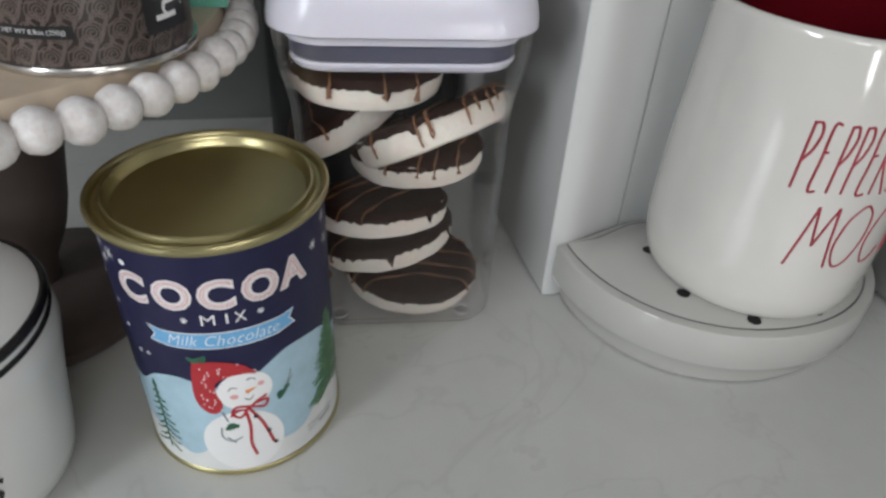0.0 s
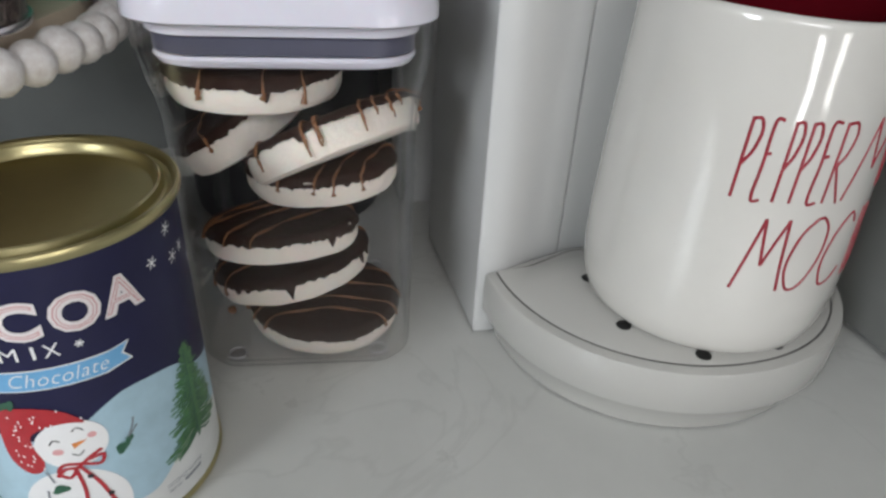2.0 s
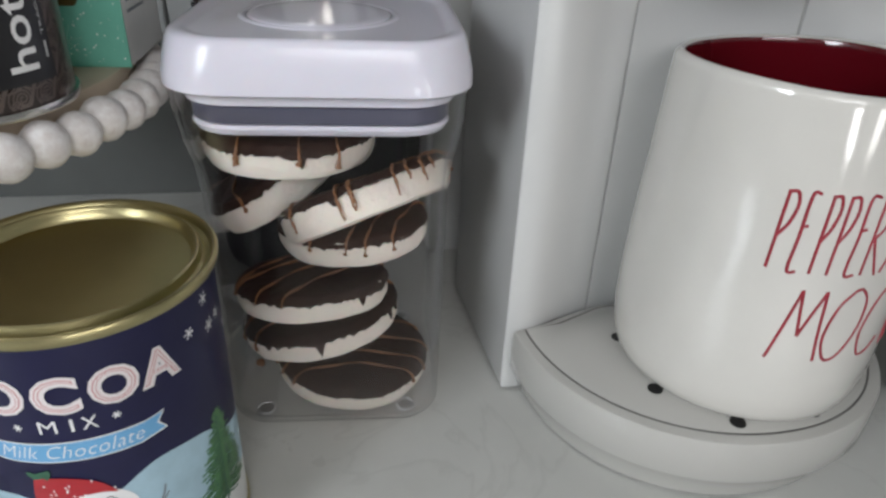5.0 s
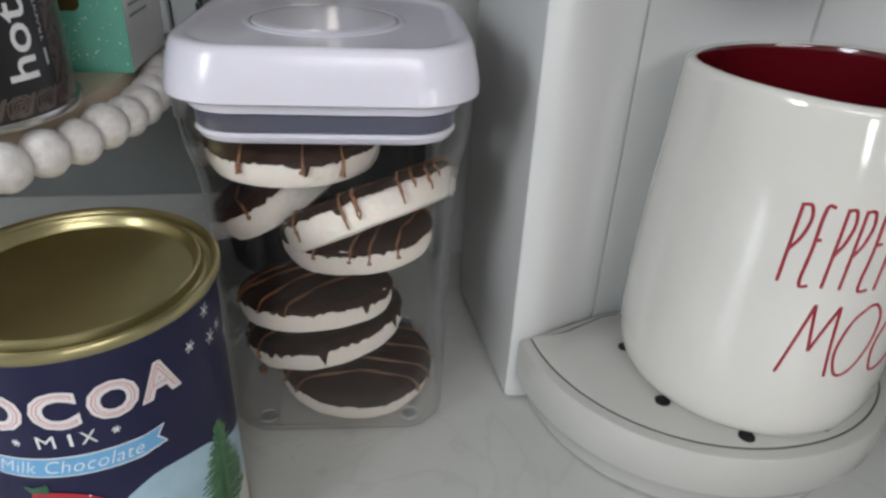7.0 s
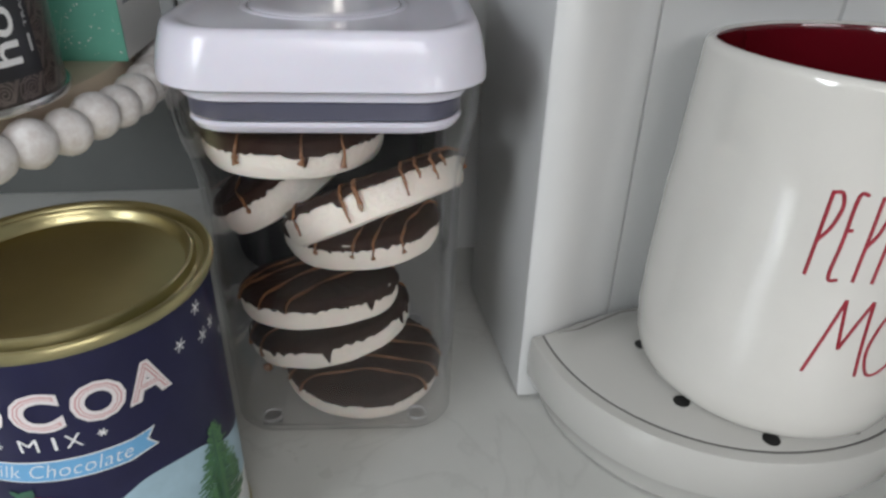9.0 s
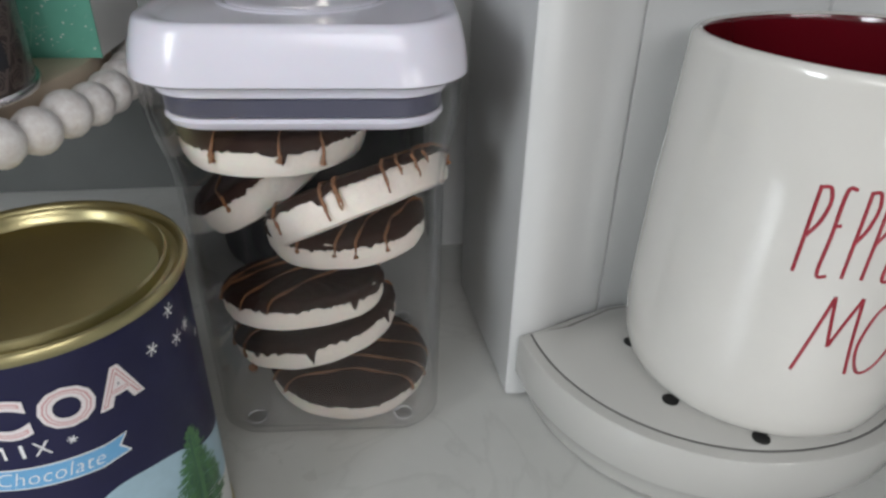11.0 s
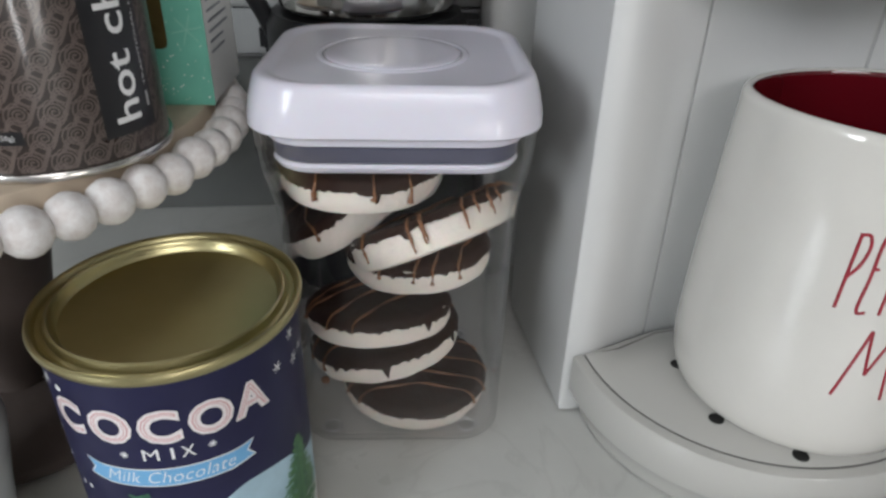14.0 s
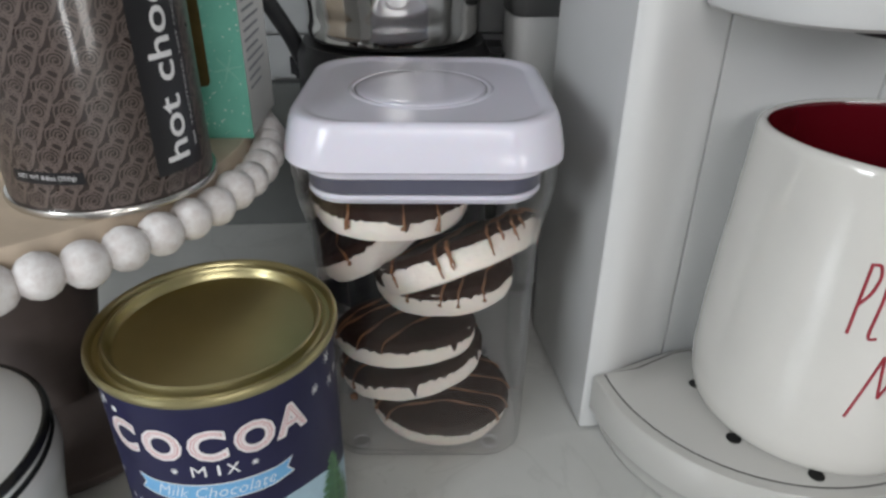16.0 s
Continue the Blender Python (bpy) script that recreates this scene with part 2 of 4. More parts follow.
def poly_flat(loops):
    bm = bmesh.new()
    for lp in loops:
        bm.faces.new([bm.verts.new((x, y, 0)) for x, y in lp])
    return bm


def disc_flat(cx, cy, rx, ry, n=28, turn=0.0, wobble=0.0):
    c, s = math.cos(turn), math.sin(turn)
    out = []
    for i in range(n):
        a = 2 * math.pi * i / n
        k = 1 + wobble * math.sin(3 * a + cx * 900)
        u, v = rx * k * math.cos(a), ry * k * math.sin(a)
        out.append((cx + c * u - s * v, cy + s * u + c * v))
    return out


def strip_flat(lines, w):
    """Flat brush strokes of width w along polylines."""
    bm = bmesh.new()
    for pts in lines:
        n = len(pts)
        prev = None
        for i, (x, y) in enumerate(pts):
            x0, y0 = pts[max(i - 1, 0)]
            x1, y1 = pts[min(i + 1, n - 1)]
            l = math.hypot(x1 - x0, y1 - y0) or 1
            nx, ny = -(y1 - y0) / l * w / 2, (x1 - x0) / l * w / 2
            now = bm.verts.new((x + nx, y + ny, 0)), bm.verts.new((x - nx, y - ny, 0))
            if prev:
                bm.faces.new((prev[0], prev[1], now[1], now[0]))
            prev = now
    return bm


def wrap(bm, radius, lift, slice_w=0.0025):
    """Bend a flat bmesh (x: length along the wall from angle -90 degrees, y: height) on a round wall; radius is a number or a function of height."""
    bmesh.ops.triangulate(bm, faces=bm.faces)
    xs = [v.co.x for v in bm.verts]
    k = math.floor(min(xs) / slice_w) + 1
    while k * slice_w < max(xs):
        bmesh.ops.bisect_plane(bm, geom=bm.verts[:] + bm.edges[:] + bm.faces[:], plane_co=(k * slice_w, 0, 0), plane_no=(1, 0, 0))
        k += 1
    ref = radius(0.1) if callable(radius) else radius
    for v in bm.verts:
        r = (radius(v.co.y) if callable(radius) else radius) + lift
        a = -math.pi / 2 + v.co.x / ref
        v.co = (r * math.cos(a), r * math.sin(a), v.co.y)
    return bm


# ---- the room ----
def structure(name, bm, material, label, smooth=False, m=None):
    ob = part(name, bm, material, None, label, smooth, m)
    return tagged(ob, category="structure", kind="structure")


BACK = pose(-0.196, 0.2417, 0, 0, 0, 5.3)     # along the backsplash
SIDE = pose(0.2032, 0.0, 0, 0, 0, 10.5)       # along the panel beside the machine
structure("floor", box(-2.1, -2.6, -0.95, 2.6, 0.9, -0.91), FLOORWOOD, "brown wooden floor of the kitchen")
structure("ceiling", box(-2.1, -2.6, 1.55, 2.6, 0.9, 1.6), CEIL, "white painted ceiling")
structure("wall_left", box(-2.1, -2.6, -0.91, -2.0, 0.9, 1.55), WALLPAINT, "pale painted wall")
structure("wall_front", box(-2.0, -2.6, -0.91, 2.5, -2.5, 1.55), WALLPAINT, "pale painted wall")
structure("wall_right", box(2.5, -2.6, -0.91, 2.6, 0.9, 1.55), WALLPAINT, "pale painted wall")
structure("wall_back", box(-1.9, 0.008, -0.91, 2.4, 0.12, 1.55), GROUT, "tiled backsplash wall with pale grout", m=BACK)
structure("counter", box(-1.6, -0.40, -0.03, 0.9, 0.5, 0.0, 0.0), QUARTZ, "pale grey quartz worktop with faint veins")
structure("base_cabinet", box(-1.6, -0.36, -0.9, 0.9, 0.3, -0.032), CABINET, "grey painted base cabinet under the worktop")
structure("upstand", box(-1.6, -0.006, 0.0, 0.42, 0.0075, 0.119, 0.0015), UPSTAND, "dark grey upstand strip along the wall", m=BACK)
structure("side_panel", box(0.0, -0.36, 0.0035, 0.03, 0.26, 0.9), PANEL, "dark grey painted panel at the end of the worktop", m=SIDE)
# added out of view to keep light off the back of the worktop
structure("unseen_shade_cabinet", box(-1.2, -0.30, 0.44, 0.42, 0.006, 1.2, 0.003), CABINET, "unseen grey cabinet added above to shade the back of the worktop", m=BACK)


# ---- coffee machine with drip tray ----
def arc2(cx, cy, r, a0, a1, n=8):
    return [(cx + r * math.cos(radians(a0 + (a1 - a0) * i / n)), cy + r * math.sin(radians(a0 + (a1 - a0) * i / n))) for i in range(n + 1)]


def prism(outline, z0, z1, bevel=0.0015):
    """An upright body on a plan outline, with eased top and bottom edges."""
    cx = sum(p[0] for p in outline) / len(outline)
    cy = sum(p[1] for p in outline) / len(outline)

    def inset(d):
        n, out = len(outline), []
        for i, (x, y) in enumerate(outline):
            (xa, ya), (xb, yb) = outline[i - 1], outline[(i + 1) % n]
            tx, ty = xb - xa, yb - ya
            l = math.hypot(tx, ty) or 1
            out.append((x - d * ty / l, y + d * tx / l))
        return out
    return loft([[(x, y, z) for x, y in inset(d)] for z, d in ((z0, bevel), (z0 + bevel * 0.3, bevel * 0.3), (z0 + bevel, 0), (z1 - bevel, 0), (z1 - bevel * 0.3, bevel * 0.3), (z1, bevel))])


def mirror_plan(left, mid):
    return left + [(2 * mid - x, y) for x, y in reversed(left)]


def tray_plan(grow, back):
    """The front of the drip tray: a broad rounded bow, then its back edge along the recess."""
    hw, dp, n = 0.0882 + grow, 0.0890 + grow, 2.08
    pts = []
    for i in range(41):
        a = math.pi * i / 40
        c, s = -math.cos(a), math.sin(a)
        k = (abs(c) ** n + abs(s) ** n) ** (-1 / n)
        pts.append((0.0916 + hw * k * c, -0.001 - dp * k * s))
    pts += [(0.0916 + hw - 0.018, 0.004 + back), (0.0916 + 0.040, 0.0135 + back), (0.0916, 0.0165 + back), (0.0916 - 0.040, 0.0135 + back), (0.0916 - hw + 0.018, 0.004 + back)]
    return pts


def coffee_machine():
    root = thing("coffee_machine", pose(0, 0, 0, 0, 0, 9.9), "white plastic pod coffee machine with rounded drip tray", "coffee machine")
    mid = 0.0868
    g = 0.0005
    recess = [(0.0002, 0.0016), (0.0008, 0.0010), (0.0040, 0.0003), (0.0075, 0.0), (0.0105, 0.0003), (0.014, 0.0013), (0.018, 0.0030), (0.024, 0.0060), (0.031, 0.0094), (0.038, 0.0122), (0.0452, 0.0142),
              (0.0462, 0.0145), (0.0462 + g, 0.0162), (0.0472 + g, 0.0162), (0.0472 + g, 0.0149), (0.055, 0.0166), (0.068, 0.0180), (0.078, 0.0184)]
    outer = arc2(mid * 2 - 0.016, 0.094, 0.016, 0, 90) + arc2(0.016, 0.094, 0.016, 90, 180) + [(0.0, 0.0018)]
    plan = mirror_plan(recess, mid) + outer
    part("housing", prism(plan, 0.0014, 0.33, 0.0025), MACHINE, root)
    part("rear_housing", prism([(0.02, 0.112), (0.155, 0.112), (0.155, 0.232), (0.02, 0.232)], 0.0014, 0.33, 0.004), MACHINE, root)
    tank = part("water_tank", loft([[(x + 0.009, y + 0.165, z) for x, y in rsquare(h, 0.008, 5)] for z, h in ((0.0, 0.0160), (0.002, 0.0172), (0.184, 0.0186), (0.186, 0.0178))]), MACHINE, root, "white plastic water tank")
    part("tank_lid", loft([[(x + 0.009, y + 0.165, z) for x, y in rsquare(h, 0.008, 5)] for z, h in ((0.1861, 0.0186), (0.188, 0.0194), (0.195, 0.0194), (0.26, 0.0205))]), SMOKE, tank, "smoky grey upper part")
    # brewing head above the mug
    head = []
    for i in range(33):
        a = math.pi * i / 32
        c, s = -math.cos(a), math.sin(a)
        k = (abs(c) ** 2.6 + abs(s) ** 2.6) ** (-1 / 2.6)
        head.append((mid + 0.058 * k * c, 0.006 - 0.060 * k * s))
    head += [(mid + 0.054, 0.0138), (mid - 0.054, 0.0138)]
    part("brew_head", prism(head, 0.2135, 0.325, 0.006), MACHINE, root, "rounded overhanging brewing head")
    part("spout", lathe([(0.0, 0.2085), (0.011, 0.2085), (0.0125, 0.2095), (0.0125, 0.2134), (0.0, 0.2134)], 28), BLACKPLASTIC, root, m=pose(mid, -0.022, 0))
    # drip tray
    lv = ((0.0012, -0.0080, 0.0), (0.0030, -0.0076, 0.0), (0.0150, -0.0034, 0.0), (0.0164, -0.0020, 0.0), (0.0170, -0.0004, 0.0), (0.0182, 0.0002, 0.0), (0.0280, 0.0004, 0.0), (0.0372, 0.0, 0.0), (0.0382, -0.0005, -0.0002), (0.0385, -0.0014, -0.0006))
    base = part("drip_tray", loft([[(x, y, z) for x, y in tray_plan(gr, bk)] for z, gr, bk in lv]), TRAYPLASTIC, root, "rounded off-white drip tray base")
    part("seam_line", loft([[(x, y, z) for x, y in tray_plan(gr, bk)] for z, gr, bk in ((0.0384, -0.0052, -0.0022), (0.03870, -0.0052, -0.0022))]), SEAM, base, "dark joint round the grille plate")
    plate = part("grille_plate", loft([[(x, y, z) for x, y in tray_plan(gr, bk)] for z, gr, bk in ((0.0384, -0.0061, -0.0031), (0.0389, -0.0061, -0.0031), (0.0392, -0.0066, -0.0035))]), TRAYPLASTIC, base, "flat plate with a ring of drain holes")
    for hx, hy in ((0.0507, -0.0149), (0.0501, -0.0518), (0.0736, -0.0766), (0.1082, -0.0767), (0.1345, -0.0530), (0.1340, -0.0140), (0.0920, 0.0030)):
        part("drain_hole", lathe([(0.0, 0.03925), (0.0033, 0.03925), (0.0033, 0.03945), (0.0, 0.03945)], 20), BLACKHOLE, plate, "dark drain hole", m=pose(hx, hy, 0))
    for fx, fy in ((0.050, -0.035), (0.124, -0.035), (0.030, 0.080), (0.144, 0.080), (0.035, 0.215), (0.140, 0.215)):
        part("foot", lathe([(0.0, 0.0), (0.006, 0.0), (0.006, 0.004), (0.0, 0.004)], 16), BLACKPLASTIC, root, m=pose(fx, fy, 0))
    return root


coffee_machine()


# ---- mug ----
MUG_R = [(0.0, 0.0462), (0.002, 0.0484), (0.006, 0.0508), (0.014, 0.0530), (0.026, 0.0538), (0.040, 0.0537), (0.055, 0.0531), (0.075, 0.0522), (0.095, 0.0512), (0.115, 0.0501), (0.126, 0.0496), (0.1315, 0.0493)]


def mug_radius(z):
    for (z0, r0), (z1, r1) in zip(MUG_R, MUG_R[1:]):
        if z <= z1:
            t = (z - z0) / (z1 - z0)
            return r0 + (r1 - r0) * max(0, t)
    return MUG_R[-1][1]


GLYPH = {
    "P": [[(0.0, 0), (0.05, 0.5), (0.1, 1.0)], [(0.1, 0.98), (0.55, 0.98), (0.72, 0.82), (0.5, 0.6), (0.06, 0.42)]],
    "E": [[(0.75, 1.0), (0.2, 0.97), (0.12, 0.5), (0.0, 0.02), (0.6, 0.0)], [(0.12, 0.58), (0.5, 0.6)]],
    "R": [[(0.0, 0), (0.05, 0.5), (0.1, 1.0)], [(0.1, 0.98), (0.6, 0.98), (0.75, 0.82), (0.5, 0.6), (0.06, 0.45)], [(0.15, 0.48), (0.5, 0.2), (0.8, -0.02)]],
    "M": [[(0.0, 0.0), (0.2, 0.55), (0.36, 1.0)], [(0.36, 1.0), (0.44, 0.62), (0.5, 0.36)], [(0.5, 0.36), (0.68, 0.7), (0.86, 1.0)], [(0.86, 1.0), (0.92, 0.5), (1.0, 0.0)]],
    "I": [[(0.3, 0.0), (0.36, 0.5), (0.4, 1.0)]],
    "N": [[(0.0, 0.0), (0.1, 1.0)], [(0.1, 1.0), (0.4, 0.5), (0.7, 0.0)], [(0.7, 0.0), (0.8, 1.0)]],
    "T": [[(0.4, 0.0), (0.42, 1.0)], [(0.0, 0.97), (0.85, 1.0)]],
    "O": [[(0.5, 1.0), (0.18, 0.78), (0.02, 0.35), (0.2, 0.02), (0.55, 0.08), (0.88, 0.45), (0.92, 0.82), (0.7, 1.0), (0.5, 1.0)]],
    "C": [[(0.95, 0.85), (0.7, 1.0), (0.25, 0.75), (0.02, 0.35), (0.2, 0.02), (0.55, 0.04), (0.85, 0.2)]],
    "H": [[(0.0, 0.0), (0.15, 1.0)], [(0.6, 0.0), (0.75, 1.0)], [(0.05, 0.5), (0.7, 0.55)]],
    "A": [[(0.0, 0.0), (0.25, 0.5), (0.5, 1.0)], [(0.5, 1.0), (0.65, 0.5), (0.8, 0.0)], [(0.15, 0.4), (0.72, 0.42)]],
}


def mug():
    root = thing("mug", pose(0.0995, -0.0172, 0.0393), "cream glazed mug with red inside and thin red lettering", "mug")
    outer = [(0.0, 0.0012), (0.034, 0.0012), (0.0365, 0.0), (0.0425, 0.0), (0.0448, 0.0003), (0.0464, 0.0010)]
    for i in range(1, 40):
        z = 0.0018 + (0.1315 - 0.0018) * i / 39
        outer.append((mug_radius(z), z))
    lip = [(0.0491, 0.1328), (0.0486, 0.1338), (0.0478, 0.1345), (0.0470, 0.1348), (0.0462, 0.1347), (0.0455, 0.1343)]
    bm = lathe(outer + lip + [(0.0450, 0.1336), (0.0447, 0.1326)], 96)
    for v in bm.verts:
        k = 1 + 0.006 * noise.noise(v.co * 28 + Vector((3, 1, 2))) + 0.0035 * noise.noise(v.co * 70 + Vector((1, 5, 2)))
        v.co.x *= k
        v.co.y *= k
        if v.co.z > 0.122:
            v.co.z += 0.0012 * math.sin(math.atan2(v.co.y, v.co.x) * 2 + 0.6) * (v.co.z - 0.122) / 0.013
    part("cup_wall", bm, GLAZE, root)
    inner = [(0.0, 0.006), (0.040, 0.007), (0.0455, 0.012), (0.0478, 0.03), (0.0468, 0.07), (0.0456, 0.10), (0.0444, 0.124), (0.0444, 0.1300), (0.0445, 0.1322), (0.0447, 0.1334), (0.0450, 0.1341)]
    bm = lathe(inner, 96)
    for v in bm.verts:
        k = 1 + 0.006 * noise.noise(v.co * 28 + Vector((3, 1, 2))) + 0.0035 * noise.noise(v.co * 70 + Vector((1, 5, 2)))
        v.co.x *= k
        v.co.y *= k
        if v.co.z > 0.122:
            v.co.z += 0.0012 * math.sin(math.atan2(v.co.y, v.co.x) * 2 + 0.6) * (v.co.z - 0.122) / 0.013
    part("inside", bm, REDGLAZE, root, "dark red glazed inside")
    # handle
    a = radians(12)
    line = [(0.0485, 0.1200), (0.062, 0.1235), (0.077, 0.1205), (0.0870, 0.106), (0.0865, 0.086), (0.075, 0.064), (0.0515, 0.046)]
    pts = smooth_line([(r * math.cos(a), r * math.sin(a), z) for r, z in line], 8)
    bm = tube([pts], lambda s: 0.0064 + 0.0026 * abs(2 * s - 1) ** 3, 14)
    part("handle", bm, GLAZE, root, "cream glazed loop handle")
    # lettering
    z0 = 0.0393
    rows = (("PEPPERMINT", 0.0738, 0.0290, (-117.2, -109.7, -101.8, -95.4, -88.6, -82.0, -72.6, -41, -36, -28), (6.6, 5.2, 5.8, 6.2, 6.2, 8.6, 27.0, 3.0, 6.0, 6.0)),
            ("MOCHA", 0.0380, 0.0292, (-107.9, -88.6, -71.9, -52, -37), (18.4, 16.6, 15.5, 8, 8)))
    for word, base, height, at, width in rows:
        for ch, th, wd in zip(word, at, width):
            lines = []
            for stroke in GLYPH[ch]:
                flow = smooth_line([(x, y, 0) for x, y in stroke], 7)
                line = []
                for p in flow:
                    z = base + p.y * height
                    ang = radians(th + p.x * wd)
                    r = mug_radius(z) * (1 + 0.006 * noise.noise(Vector((mug_radius(z) * math.cos(ang), mug_radius(z) * math.sin(ang), z)) * 28 + Vector((3, 1, 2))) + 0.0035 * noise.noise(Vector((mug_radius(z) * math.cos(ang), mug_radius(z) * math.sin(ang), z)) * 70 + Vector((1, 5, 2)))) - 0.00042
                    line.append((r * math.cos(ang), r * math.sin(ang), z))
                lines.append(line)
            part("letter", tube(lines, 0.00076, 8), REDINK, root, "thin dark red hand-drawn letter")
    return root


mug()


# ---- clear storage container and its cookies ----
CX, CY = -0.0822, 0.0245


def storage_container():
    root = thing("storage_container", pose(CX, CY, 0, 0, 0, 1.9), "clear square plastic storage jar with white push-button lid", "container")
    outer = [(0.0012, 0.0425, 0.013), (0.0026, 0.0462, 0.016), (0.0060, 0.0484, 0.018), (0.05, 0.0489, 0.0185), (0.112, 0.0493, 0.019), (0.122, 0.0498, 0.019), (0.130, 0.0510, 0.0195), (0.139, 0.0530, 0.020), (0.148, 0.0545, 0.0210), (0.1591, 0.0550, 0.022)]
    inner = [(z + 0.0012 if i == 0 else z, h - 0.0017, r - 0.0012) for i, (z, h, r) in enumerate(outer)]
    inner[0] = (0.0040, 0.0422, 0.012)
    inner[1] = (0.0048, 0.0447, 0.015)
    levels = outer + inner[::-1]
    ob = part("jar_body", sq_loft(levels), CLEAR, root, "clear moulded plastic body")
    ob.visible_shadow = False
    lid = part("lid", sq_loft([(0.1593, 0.0520, 0.019), (0.1593, 0.0558, 0.0232), (0.1599, 0.0565, 0.0236), (0.1640, 0.0564, 0.0238), (0.1700, 0.0553, 0.0238), (0.1752, 0.0540, 0.0238), (0.1772, 0.0532, 0.0236), (0.1780, 0.0523, 0.0234), (0.1782, 0.0512, 0.0230), (0.1781, 0.0498, 0.0225), (0.1777, 0.0484, 0.0215), (0.1770, 0.0470, 0.0208), (0.1769, 0.0455, 0.0200), (0.1769, 0.030, 0.016)], n=12), WHITEPLASTIC, root, "glossy white plastic lid")
    part("lid_gap", sq_loft([(0.15885, 0.0535, 0.0215), (0.1589, 0.0549, 0.022), (0.15925, 0.0549, 0.022), (0.1593, 0.0535, 0.0215)]), SEAM, lid, "dark gap under the lid")
    at = pose(-0.0020, 0.0, 0.0)
    part("button", lathe([(0.0, 0.1775), (0.022, 0.1777), (0.0268, 0.1779), (0.0280, 0.1775), (0.0284, 0.1766)], 72), WHITEPLASTIC, lid, "round white push button", m=at)
    part("button_gap", lathe([(0.0286, 0.1766), (0.0286, 0.1770), (0.0290, 0.1770), (0.0290, 0.1766)], 72, True), SEAM, lid, "thin gap round the button", m=at)
    part("button_rim", lathe([(0.0292, 0.1765), (0.0292, 0.1773), (0.0301, 0.1776), (0.0313, 0.1774), (0.0320, 0.1767)], 72), WHITEPLASTIC, lid, m=at)
    part("upper_collar", sq_loft([(0.1540, 0.0482, 0.017), (0.1544, 0.0496, 0.0175), (0.1586, 0.0504, 0.018), (0.1591, 0.0498, 0.0175)]), WHITEPLASTIC, lid)
    part("gasket", sq_loft([(0.1468, 0.0465, 0.0165), (0.1474, 0.0480, 0.017), (0.1532, 0.0482, 0.017), (0.1539, 0.0470, 0.0165)]), GASKET, lid, "dark grey silicone gasket")
    part("lower_plate", sq_loft([(0.1412, 0.040, 0.015), (0.1417, 0.0445, 0.016), (0.1430, 0.0472, 0.0165), (0.1454, 0.0484, 0.017), (0.1466, 0.0476, 0.0165)]), WHITEPLASTIC, lid, "white inner plate of the lid")
    for sx, sy in ((-1, -1), (1, -1), (1, 1), (-1, 1)):
        f = part("foot", lathe([(0.0, 0.0), (0.0040, 0.0), (0.0046, 0.0006), (0.0046, 0.0016), (0.0040, 0.0022), (0.0034, 0.0016), (0.0, 0.0014)], 24), CLEAR, root, "round clear foot", m=pose(sx * 0.0330, sy * 0.0372, 0.0001))
        f.visible_shadow = False
        # pale opaque ring: the glint on the clear foot, put in as colour
        part("foot_highlight", lathe([(0.0041 + 0.0004 * math.cos(k * math.pi / 4), 0.0034 + 0.0004 * math.sin(k * math.pi / 4)) for k in range(8)], 28, True), FOOTGLINT, f, "pale ring standing in for the highlight on the foot")
    return root


storage_container()


